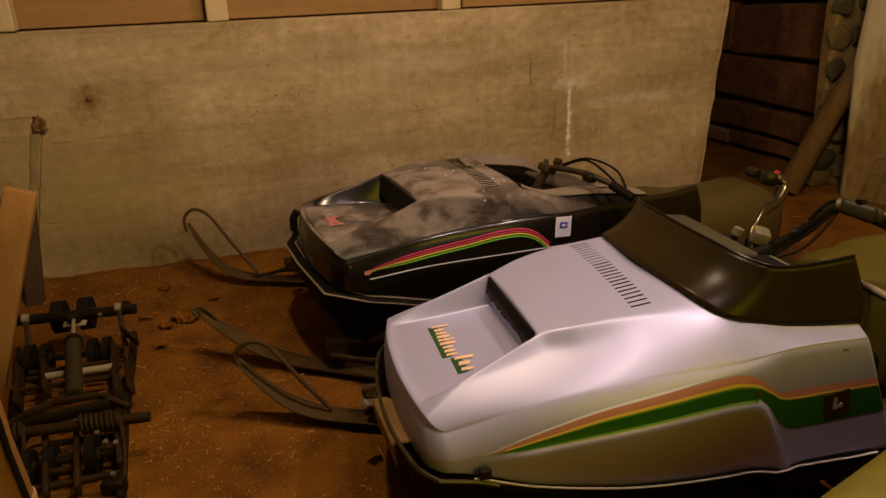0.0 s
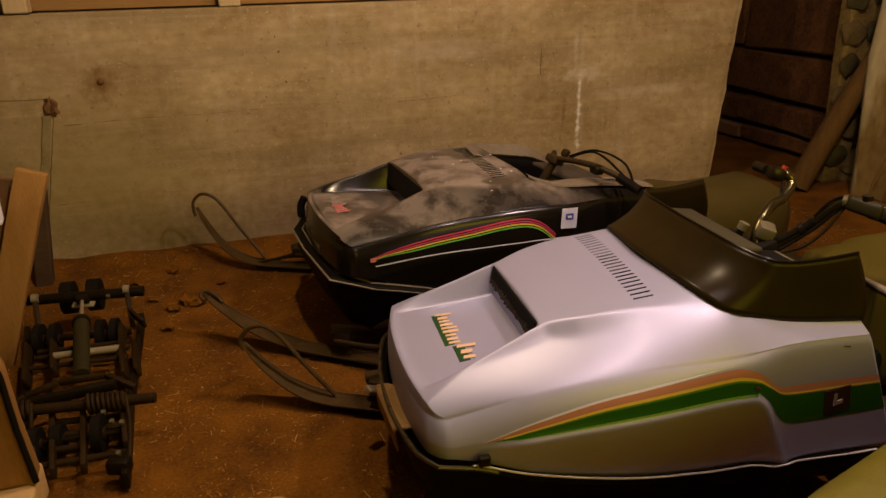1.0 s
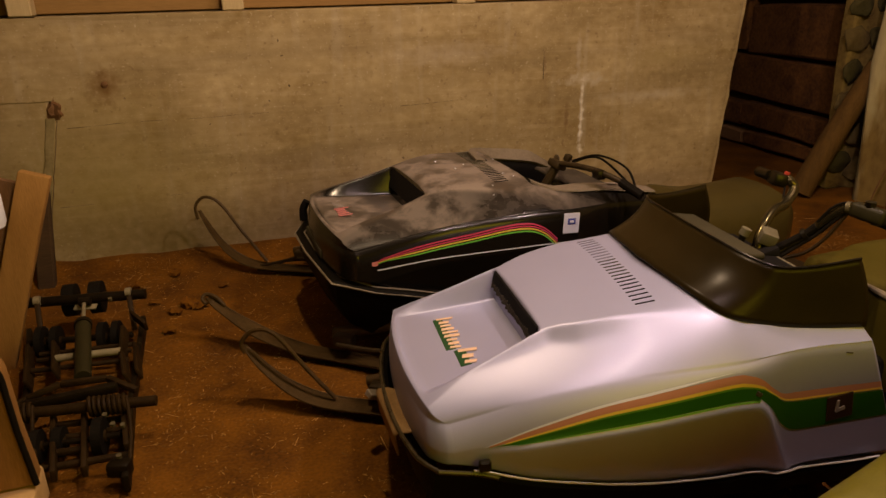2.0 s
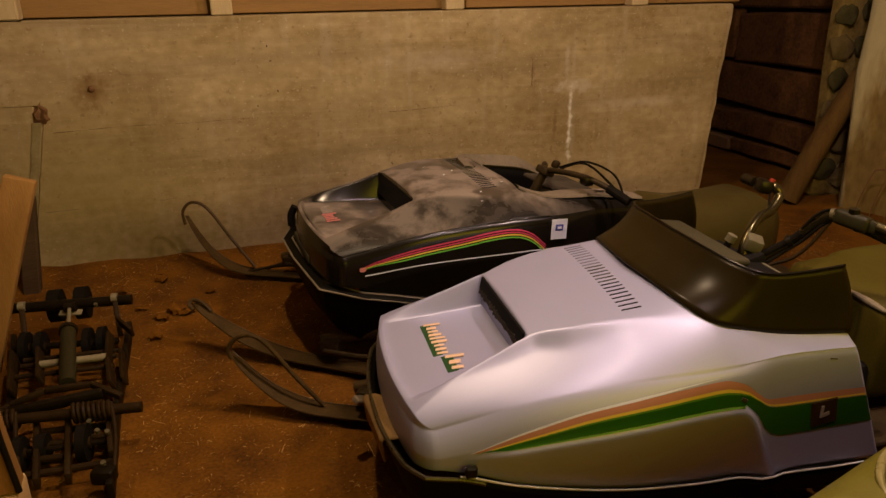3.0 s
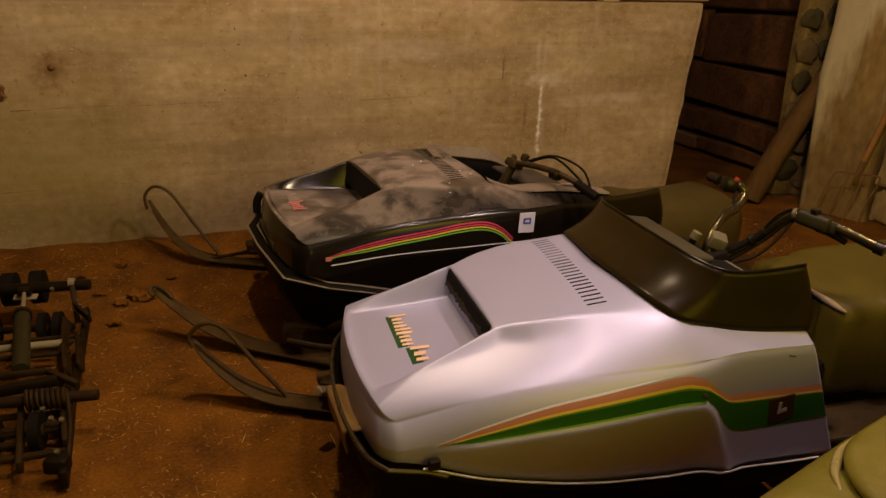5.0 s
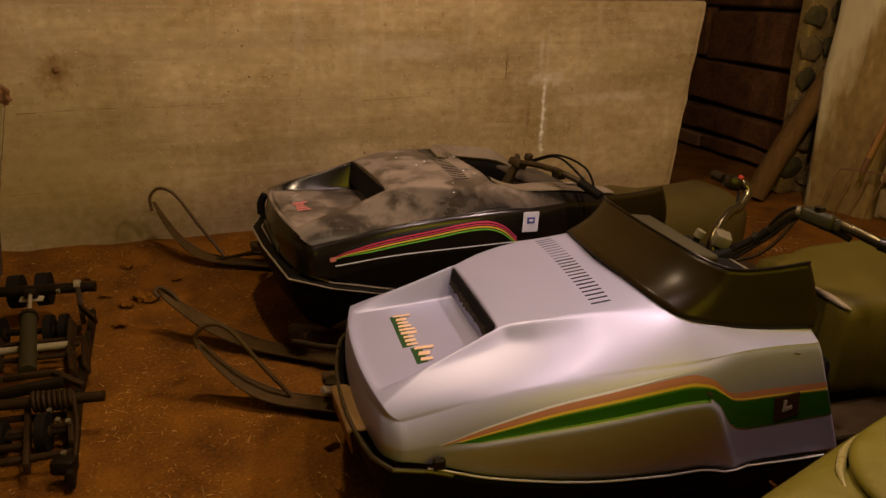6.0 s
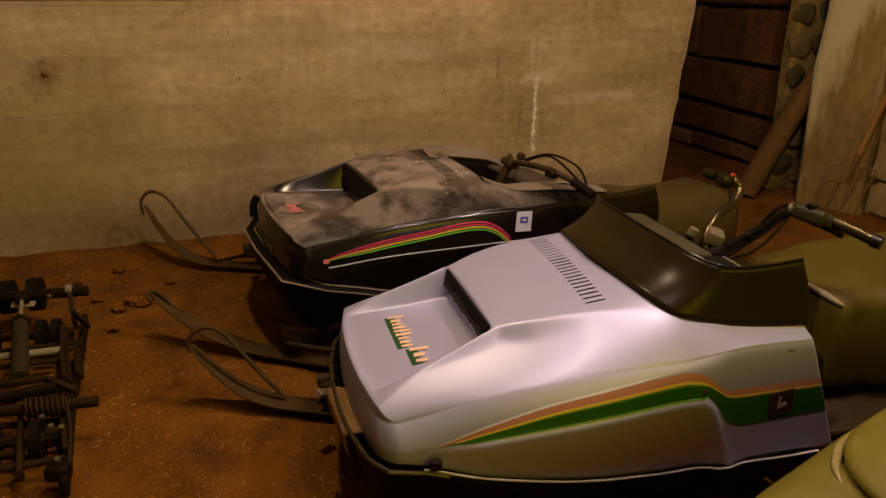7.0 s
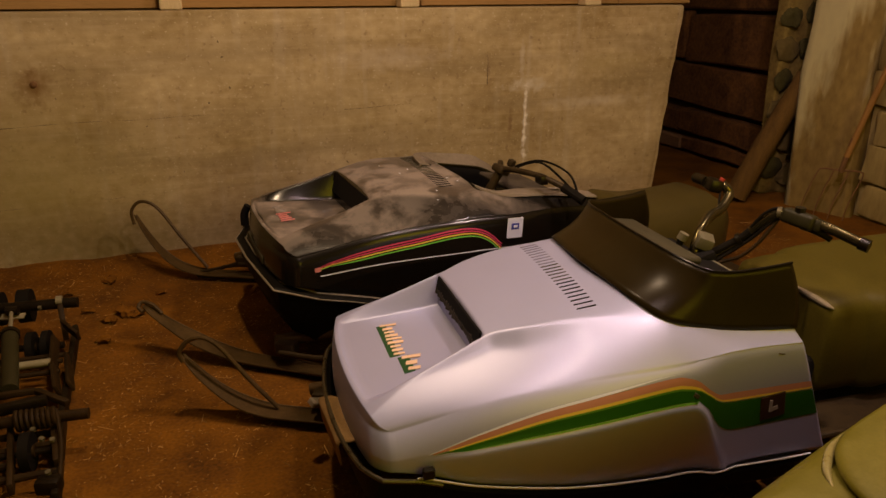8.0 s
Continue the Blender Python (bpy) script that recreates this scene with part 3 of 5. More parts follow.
def passage():
    """The opening past the end of the wall: a side wall of rough courses, a leaning log, and a whitewashed pillar."""
    # the backing is coloured dark to paint the black shadow between courses
    wall = slab("wall_east", (4.42, 3.75, -0.1), (4.75, 8.0, 3.2), DARK_WOOD, 0.01)
    tagged(wall, "rough dark side wall of wide courses beyond the opening")
    rng = random.Random(7)
    for k, (z, h) in enumerate(((0.0, 0.165), (0.165, 0.24), (0.405, 0.395), (0.80, 0.44), (1.24, 0.40), (1.64, 0.42), (2.06, 0.42))):
        y = 3.95 + 0.35 * (k % 2)
        while y < 7.8:
            w = rng.uniform(1.1, 2.4)
            part("course", block((0.12, w - 0.014, h - 0.042), Matrix.Translation((4.395 + rng.uniform(-0.022, 0.022) - 0.03 * (k % 2), y + w / 2, z + h / 2)) @ pose(0, 0, 0, rng.uniform(-1.5, 1.5)), 0.016, jitter=0.018, cuts=4), rng.choice((STONE, STONE, TIMBER_DARK)), wall)
            y += w
    slab("wall_passage_end", (2.6, 7.8, -0.1), (4.8, 8.0, 3.2), STONE, 0.01)
    slab("wall_passage_west", (WALL_END - 0.3, WALL_Y + 0.3, -0.1), (WALL_END - 0.05, 7.8, 3.2), STONE, 0.01)
    # stones at the near end of the side wall
    heap = thing("stone_quoin", pose(4.14, 4.08, 0), "dark rounded rubble stones in ochre mortar at the wall's end", "stones")
    part("mortar", block((0.42, 0.10, 2.2), Matrix.Translation((0, 0, 1.1)), 0.03, 2, jitter=0.035, cuts=9), OCHRE_MORTAR, heap, "crumbling ochre mortar")
    spots = [(-0.10, 1.245, 0.085, 0), (-0.087, 0.826, 0.088, 0), (0.08, 1.04, 0.085, 0), (0.09, 1.27, 0.075, 0), (-0.10, 1.03, 0.095, 1), (0.10, 0.83, 0.09, 1), (-0.11, 0.62, 0.085, 1), (0.06, 0.60, 0.09, 0), (-0.12, 0.42, 0.08, 0), (0.04, 0.38, 0.10, 1), (-0.10, 0.20, 0.095, 0), (0.08, 0.16, 0.10, 1), (-0.10, 1.46, 0.09, 1), (0.08, 1.50, 0.09, 0), (-0.10, 1.68, 0.09, 0), (0.09, 1.72, 0.09, 1)]
    for x, z, r, pale in spots:
        bm = bmesh.new()
        bmesh.ops.create_icosphere(bm, subdivisions=3, radius=r, matrix=pose(x - 0.07, -0.055, z, rng.uniform(-10, 10), rng.uniform(-20, 20), rng.uniform(-20, 20)) @ Matrix.Diagonal((1.05, 0.26, 0.88, 1)))
        for v in bm.verts:
            v.co += Vector(noise.noise_vector(v.co * 13)) * 0.020 + Vector(noise.noise_vector(v.co * 45)) * 0.009
        part("stone", bm, OCHRE_STONE if pale else STONE_GREY, heap, angle=60)
    # leaning log
    bm = tube([(3.68, 4.0, 0.02), (3.85, 3.95, 0.43), (4.04, 3.88, 0.87)], lambda t: 0.080 - 0.012 * t, 14)
    tagged(part("timber_log", bm, LOG, None), "worn rounded timber post leaning against the stones", "post")
    # whitewashed pillar and wall
    bm = block((0.42, 0.3, 3.3), Matrix.Translation((4.137, 3.66, 1.55)) @ pose(0, 0, 0, 0, 0, -66), 0.05, 3, jitter=0.045, cuts=9)
    tagged(part("pillar", bm, limewash_material("flaking limewash"), None), "flaking whitewashed masonry pillar", kind="structure")
    wall = slab("wall_east_near", (4.18, -3.5, -0.1), (4.7, 3.45, 3.2), WHITEWASH, 0.01)
    tagged(wall, "whitewashed rubble wall with stone showing through")
    z = 0.0
    k = 0
    while z < 1.9:
        h = rng.uniform(0.18, 0.26)
        y = 3.46 - rng.uniform(0, 0.1)
        while y > 1.4:
            w = rng.uniform(0.22, 0.42)
            part("stone", block((0.07, w - 0.015, h - 0.015), Matrix.Translation((4.165 + rng.uniform(-0.012, 0.012), y - w / 2, z + h / 2)) @ pose(0, 0, 0, rng.uniform(-4, 4)), 0.02, 2, jitter=0.02, cuts=2), WHITEWASH if rng.random() < 0.85 else STONE, wall)
            y -= w
        z += h


def shell():
    # unseen walls and ceiling close the room, dark to bounce little light
    slab("wall_west", (-4.2, -3.5, -0.1), (-4.0, 4.4, 3.2), DARK_WOOD, 0.004)
    slab("wall_south", (-4.2, -3.7, -0.1), (4.7, -3.5, 3.2), DARK_WOOD, 0.004)
    top = slab("ceiling", (-4.2, -3.7, 3.2), (4.8, 8.0, 3.26), DARK_WOOD, 0.004)
    tagged(top, "unseen dark board ceiling on joists")
    for k in range(7):
        y = -3.0 + 1.15 * k
        part("joist", block((9.0, 0.09, 0.2), Matrix.Translation((0.3, y, 3.1)), 0.006), DARK_WOOD, top)


def clods(ground):
    """Dark lumps of dirt and dead leaves by the wall's foot."""
    rng = random.Random(33)
    for x, y, r in ((-0.43, 3.86, 0.035), (-0.34, 3.42, 0.045), (-0.40, 3.36, 0.03), (-0.28, 3.38, 0.028), (-0.42, 3.15, 0.032), (-0.5, 3.5, 0.025), (-0.18, 3.6, 0.022), (-0.62, 3.75, 0.03)):
        bm = bmesh.new()
        bmesh.ops.create_icosphere(bm, subdivisions=2, radius=r, matrix=pose(x, y, 0.012, 0, 0, rng.uniform(0, 180)) @ Matrix.Diagonal((1.3, 0.8, 0.35, 1)))
        for v in bm.verts:
            v.co += Vector(noise.noise_vector(v.co * 38)) * r * 0.7
        part("clod", bm, EARTH, ground)


clods(floor_sheet())
concrete_wall()
timber_wall()
passage()
shell()


def straw_litter():
    rng = random.Random(11)
    verts, faces = [], []
    for k in range(70000):
        x, y = rng.uniform(-1.4, 3.4), rng.uniform(1.3, 4.4)
        if y > WALL_Y - 0.03 and x < WALL_END:
            continue
        if noise.noise((x * 2.7, y * 2.7, 9)) + 0.7 * noise.noise((x * 11, y * 11, 5)) < rng.uniform(-0.5, 0.9):
            continue
        size = rng.random()
        a, l, w = rng.gauss(0.1, 1.1), 0.0016 + 0.008 * size**3 + (rng.uniform(0.006, 0.024) if size > 0.985 else 0), rng.uniform(0.0003, 0.0008) + 0.0004 * size**4
        z = 0.014 * noise.noise((x * 2.1, y * 2.1, 0)) + 0.007 * noise.noise((x * 7, y * 7, 3)) - 0.006 + (0.06 + 0.03 * noise.noise((x * 3, 7, 0))) * smooth((y - WALL_Y + 0.30) / 0.30) * (x < WALL_END + 0.1)
        d, s = Vector((math.cos(a), math.sin(a), rng.uniform(-0.08, 0.15))) * l, Vector((-math.sin(a), math.cos(a), 0)) * w
        p = Vector((x, y, z + rng.uniform(0.001, 0.006)))
        i = len(verts)
        verts += [p - d - s, p + d - s, p + d + s, p - d + s, p - d + Vector((0, 0, w)), p + d + Vector((0, 0, w))]
        faces += [(i, i + 1, i + 5, i + 4), (i + 4, i + 5, i + 2, i + 3)]
    tagged(link("straw", verts, faces, STRAW, None, "scattered short bits of pale straw on the floor", 0), category="straw", kind="stuff")


straw_litter()


# ---------------------------------------------------------------- snowmobiles
XS = (0.0, 0.15, 0.30, 0.45, 0.60, 0.74, 0.92, 1.11)
SHOULDER_Z = (0.440, 0.480, 0.514, 0.534, 0.547, 0.554, 0.561, 0.560)
SHOULDER_W = (0.334, 0.356, 0.376, 0.394, 0.413, 0.422, 0.403, 0.406)
CREST_Z = (0.468, 0.543, 0.607, 0.640, 0.658, 0.675, 0.680, 0.680)
LIP_Z = (0.343, 0.308, 0.272, 0.243, 0.218, 0.202, 0.194, 0.190)
CREST_W = 0.25
HOOD = {"drop": 0.0, "rear": 0.0, "bulge": 0.014, "pan": 0.0, "cut": 0.712}


def shoulder_w(x):
    """Half width at the shoulder: rounder, so narrower, on the silver machine's front than on the black one's."""
    crisp = 0.0 if HOOD["bulge"] else 0.018 * (1 - smooth((x - 0.38) / 0.36))
    return spline(x, XS, SHOULDER_W) + crisp


def lip_z(x):
    return spline(x, XS, LIP_Z) + 0.014 * smooth((x - 0.90) / 0.05)


def bulge_top(x):
    """The upper edge of the swelling of the side panel, which ends in an arch."""
    z = spline(x, (0.0, 0.1, 0.43, 0.70, 0.80), (0.368, 0.386, 0.428, 0.449, 0.446))
    return z if x < 0.77 else 0.447 - 0.215 * ((x - 0.77) / 0.135) ** 2.2


def side_w(x, z):
    """Half width of the side panel: it swells below the shoulder and tucks in towards the lip."""
    zs, ws = spline(x, XS, SHOULDER_Z), shoulder_w(x)
    d = max(zs - z, 0)
    q = 1 - smooth((x - 0.40) / 0.35) if HOOD["bulge"] else 0.0
    w = ws + (0.016 + 0.028 * q) * (1 - math.exp(-d / (0.014 + 0.031 * q))) * (1 - 0.6 * smooth((x - 0.78) / 0.12)) - 0.003 * (1 - q)
    w += HOOD["bulge"] * smooth((bulge_top(x) - z) / 0.026 + 0.5) * smooth((x - 0.02) / 0.2)
    low = max(bulge_top(x) + 0.01 - z, 0) if HOOD["bulge"] else max(zs - 0.12 - z, 0)
    return w - 0.24 * low


def nose_pull(x, y, w):
    """How far the nose reaches forward, with rounded corners where the half width w is reached."""
    u = abs(y) / 0.37
    turn = min(max((abs(y) - w + 0.045) / 0.045, 0.0), 1.0)
    corner = (0.034 if HOOD["bulge"] else 0.018) * (1 - math.sqrt(1 - turn * turn)) * (1 - smooth(x / 0.24))
    return corner + (-0.056 * (1 - min(u, 1) ** 2.2) + 0.02 * smooth((u - 0.85) / 0.2)) * (1 - smooth(x / 0.24))


def rear_shear(x, z):
    return (0.586 - z) * 0.39 * smooth((x - 0.86) / 0.24)


def edge(u):
    """A ramp from 0 to 1 with short rounded ends."""
    u = min(max(u, 0.0), 1.0)
    r = 0.16
    if u < r:
        return u * u / (2 * r * (1 - r))
    if u > 1 - r:
        return 1 - (1 - u) ** 2 / (2 * r * (1 - r))
    return (u - r / 2) / (1 - r)


def ridge_y(x):
    """The ridge beside the trough, which runs on behind it as the edge of the crown."""
    return spline(x, (0.0, 0.015, 0.30, 0.33, 0.39, 0.525, 0.62), (0.258, 0.258, 0.223, 0.231, 0.251, 0.276, 0.287))


def soft_low(a, b, k):
    """The lower of two heights, with the corner between them rounded."""
    m = min(a, b)
    return m - k * math.log(math.exp(-min((a - m) / k, 60)) + math.exp(-min((b - m) / k, 60)))


def top_z(x, y):
    """Height of the upper skin: crown, steep little bank under its ridge, hollow bend, flank; with the sunken intake trough."""
    y = abs(y)
    cz, zs, ws = spline(x, XS, CREST_Z) - HOOD["drop"] * smooth(x / 0.25) - HOOD["rear"] * smooth((x - 0.3) / 0.35), spline(x, XS, SHOULDER_Z), shoulder_w(x)
    ya = ridge_y(x)
    za = cz - 0.001
    slope = spline(x, (0.0, 0.15, 0.30, 0.40, 0.50, 0.60, 0.72), (0.44, 0.42, 0.43, 0.54, 0.68, 0.80, 0.95))
    flank = zs + slope * (ws - y) + (0.010 if HOOD["bulge"] else 0.0) * (1 - smooth((x - 0.40) / 0.35)) * (1 - math.exp(-max(ws - y, 0) / 0.03))
    crown = cz + 0.010 * (1 - (y / ya) ** 2)
    steep = za - 1.15 * (y - ya)
    sharp = 0.0007 + 0.0008 * smooth(x / 0.1) + 0.003 * smooth((x - 0.38) / 0.2)
    z = soft_low(crown, -soft_low(-steep, -flank, 0.0035 + 0.003 * smooth((x - 0.38) / 0.2)), sharp)
    blend = smooth((x - 0.45) / 0.26)
    if blend > 0:
        p = 4.5
        z += (cz + 0.010 - (cz + 0.010 - zs) * min(y / ws, 1) ** p - z) * blend
    if 0.008 < x < 0.292:
        half = ya - 0.003
        low = 0.470 + (0.045 - 1.9 * HOOD["drop"]) * (x - 0.02) / 0.26
        if low < z:
            z += (low - z) * edge((half - y) / 0.036) * smooth((0.292 - x) / 0.010) * smooth((x - 0.006) / 0.02)
    return z


def side_point(x, z, sign, lift=0.0):
    w, ws = side_w(x, z) + lift, shoulder_w(x)
    return (x + nose_pull(x, ws, ws) + rear_shear(x, z), sign * w, z)


def hood_skin(parent, mat, label):
    """The bonnet: upper skin with trough, both sides, the nose, and the two wings beside the cowl opening."""
    ncol, nside = 132, 44
    cut = HOOD["cut"]
    xs = sorted({round(0.01 * k, 4) for k in range(0, 72) if 0.01 * k < cut - 0.004} | {0.002, 0.005, 0.012, 0.015, 0.03, 0.27, 0.282, 0.285, 0.288, 0.291, 0.294, cut})
    rows = []
    for x in xs:
        ws, zs, zl = shoulder_w(x), spline(x, XS, SHOULDER_Z), lip_z(x)
        half = [(ws * k / ncol) for k in range(ncol)]
        right = [side_point(x, zs - (zs - zl) * (k / nside) ** 1.25, -1) for k in range(nside, -1, -1)]
        top = [(x + nose_pull(x, y, ws), y, top_z(x, y)) for y in [-h for h in half[:0:-1]] + half]
        left = [side_point(x, zs - (zs - zl) * (k / nside) ** 1.25, 1) for k in range(nside + 1)]
        rows.append(right + top + left)
    first = rows[0]
    n = len(first)
    front = []
    for r in range(nside, 0, -1):
        u = r / nside
        line = []
        for p in first:
            zl = lip_z(0)
            z = p[2] - (p[2] - zl) * u ** 1.25
            k = side_w(0, z) / side_w(0, p[2]) if p[2] > zl else 1
            line.append((p[0] - (0.010 if HOOD["drop"] == 0 else 0.006) * math.sin(u * math.pi / 2) * (p[2] > zl + 0.001) * (1 - smooth((abs(p[1]) - 0.28) / 0.05)), p[1] * k, z))
        front.append(line)
    verts = [p for r in front + rows for p in r]
    nose_cols = range(nside, n - 1 - nside)
    faces = [(i * n + j, i * n + j + 1, (i + 1) * n + j + 1, (i + 1) * n + j) for i in range(len(front + rows) - 1) for j in (nose_cols if i < len(front) else range(n - 1))]
    start = (len(front + rows) - 1) * n
    cols = 40
    last = rows[-1]
    for sign in (-1, 1):
        ids = list(range(start, start + nside + cols + 1)) if sign < 0 else list(range(start + n - 1, start + n - 2 - nside - cols, -1))
        w_first = abs(verts[ids[-1]][1])
        for k in range(1, 61):
            x = cut + (1.11 - cut) * k / 60
            zs, ws, zl = spline(x, XS, SHOULDER_Z), shoulder_w(x), lip_z(x)
            bw = spline(x, (cut, cut + 0.04, cut + 0.10, 0.92, 1.11), (w_first, 0.303, 0.343, 0.362, 0.380))
            bz = spline(x, (cut, cut + 0.04, cut + 0.10, 0.92, 1.11), (top_z(cut, w_first), 0.655 - 1.1 * HOOD["rear"] - 1.1 * HOOD["drop"], 0.626 - 0.6 * HOOD["rear"] - 0.6 * HOOD["drop"], 0.602, 0.588))
            f = smooth((x - cut) / 0.22)
            ring = [side_point(x, zs - (zs - zl) * (j / nside) ** 1.25, sign) for j in range(nside, -1, -1)]
            for j in range(1, cols + 1):
                t = j / cols
                w = ws + (bw - ws) * t
                z = (zs + (bz - zs) * (1 - (1 - t) ** 0.8)) * f + (bz + (zs - bz) * (w**4.5 - bw**4.5) / (ws**4.5 - bw**4.5)) * (1 - f)
                ring.append((x + rear_shear(x, z), sign * w, z))
            if sign > 0 and HOOD["pan"]:
                fall = 0.10 * smooth((x - 0.78) / 0.2)
                ring = [(px, py, pz - fall * max(pz - 0.4, 0) / 0.2) for px, py, pz in ring]
            base = len(verts)
            verts += ring
            new_ids = list(range(base, base + len(ring)))
            faces += [(ids[j], ids[j + 1], new_ids[j + 1], new_ids[j]) for j in range(len(ring) - 1)]
            ids = new_ids
    skin = link("hood", verts, faces, mat, parent, label, 62, 0.0002)
    mod = skin.modifiers.new("thickness", "SOLIDIFY")
    mod.thickness, mod.offset = 0.006, -1
    return skin


def side_band(name, lo, hi, x0, x1, mat, parent, sign=-1, lift=0.0018, label="", n=70, taper=0.0, tail=0.0):
    """A painted band on the side panel between two curves of height."""
    rows = []
    for k in range(n + 1):
        x = x0 + (x1 - x0) * k / n
        a, b = lo(x), hi(x)
        if taper:
            f = smooth((x - x0) / taper)
            a = b - (b - a) * max(f, 0.04)
        if tail:
            a = b - (b - a) * max(smooth((x1 - x) / tail), 0.04)
        rows.append([side_point(x, a + (b - a) * j / 3, sign, lift) for j in range(4)])
    return strip(name, rows, mat, parent, label)


def outline(inset=0.0, x_end=1.2, drop=0.0):
    """The plan of the lip from the far rear round the nose to the near rear."""
    pts = []
    for k in range(40):
        x = x_end - (x_end - 0.0) * k / 39
        pts.append((x, side_w(min(x, 1.11), lip_z(min(x, 1.11))) - inset))
    far = [(x + nose_pull(x, w, 9.0) - (0.03 + HOOD["pan"] * 0.6) * (1 - smooth(x / 0.08)), w + HOOD["pan"] * 0.3, lip_z(min(x, 1.11)) - drop + HOOD["pan"] * 0.6 * (1 - smooth(x / 0.25))) for x, w in pts]
    w0 = far[-1][1]
    nose = [(nose_pull(0, y, 9.0) - 0.026 - HOOD["pan"] * (1 - abs(y / w0) ** 5) + inset * 0.6, y, lip_z(0) - drop + HOOD["pan"] * 0.6) for y in [w0 * (1 - 2 * k / 24) for k in range(1, 24)]]
    near = [(x, -y, z) for x, y, z in reversed(far)]
    return far + nose + near


def belly_pan(parent, trim):
    rows = [outline(-0.012, drop=0.004), outline(-0.014, drop=0.016), outline(0.004, drop=0.022), outline(0.012, drop=0.08)]
    low = [(x, y, max(z, 0.15)) for x, y, z in outline(0.05, drop=0.16)]
    lowest = [(x + (0.05 if x < 0.2 else 0), y * 0.8, 0.13) for x, y, z in outline(0.10, drop=0.2)]
    strip("belly_pan", rows + [low, lowest], PAN_PLASTIC, parent, "black plastic belly pan", 40, 0.005)
    part("edge_trim", tube([(x - (0.004 if x < 0.1 else 0), y, z + 0.004) for x, y, z in (outline(-0.014, drop=0.0)[-38:] if trim == BRIGHT_TRIM else outline(-0.014, drop=0.0))], 0.0030, 6, rounded=False), trim, parent, "thin pale edge trim along the lip")
    part("pan_rim", tube([(x - 0.003, y, z - 0.004) for x, y, z in outline(-0.016, drop=0.0)[34:68]], 0.0062, 8, rounded=False), RIM_BLACK, parent, "brown-flecked glossy rim of the belly pan")


def angular_pan(parent, trim):
    """A belly pan with a straight-sided nose and a flat ledge round its rim."""
    plan = [(1.2, 0.43, 0.19), (0.92, 0.43, 0.196), (0.6, 0.43, 0.225), (0.3, 0.425, 0.272), (0.10, 0.41, 0.315), (-0.045, 0.345, 0.345), (-0.096, 0.22, 0.338), (-0.090, 0.0, 0.337), (-0.072, -0.18, 0.337), (-0.056, -0.325, 0.335), (0.075, -0.395, 0.316), (0.182, -0.408, 0.300), (0.4, -0.420, 0.256), (0.6, -0.428, 0.225), (0.92, -0.428, 0.196), (1.2, -0.428, 0.19)]

    def ring(inset, drop, floor=0.0):
        return [(x + inset * (1.0 if x < 0.05 else 0.0), y - math.copysign(inset, y) * min(abs(y) / 0.3, 1), max(z - drop, floor)) for x, y, z in plan]

    strip("belly_pan", [ring(0.040, 0.035), ring(0.034, 0.004), ring(0.030, 0.0), ring(0.004, 0.0), ring(0.0, 0.004), ring(0.0, 0.016), ring(0.012, 0.020), ring(0.020, 0.09, 0.15), ring(0.07, 0.19, 0.13), ring(0.13, 0.22, 0.12)], PAN_PLASTIC, parent, "black plastic belly pan", 40, 0.004)
    part("edge_trim", tube(ring(-0.003, 0.009), 0.0042, 6, rounded=False), trim, parent, "thin tan edge trim round the pan")
    part("inner_trim", tube(ring(0.030, -0.001)[5:15], 0.0035, 6, rounded=False), trim, parent, "worn pale inner edge of the ledge")


def louvres(parent, mat, count=23):
    for k in range(count):
        y = -0.235 + 0.47 * k / (count - 1)
        x0 = 0.553 + 0.06 * y
        x1 = x0 + 0.056
        z0, z1 = top_z(x0, y), top_z(x1, y)
        way = Vector((x1 - x0, 0, z1 - z0))
        mid = Vector(((x0 + x1) / 2, y, (z0 + z1) / 2 + 0.0005))
        rot = way.to_track_quat("X", "Z").to_matrix().to_4x4()
        # bars painted as the dark of the slots, paler towards the far side
        part("louvre", block((way.length, 0.0046 - 0.0022 * k / count, 0.004), Matrix.Translation(mid) @ rot, 0.0022, 2), BLACK_MATT if k < 8 else GREY_PLASTIC if k < 14 or HOOD["pan"] else DULL_SLOT, parent)


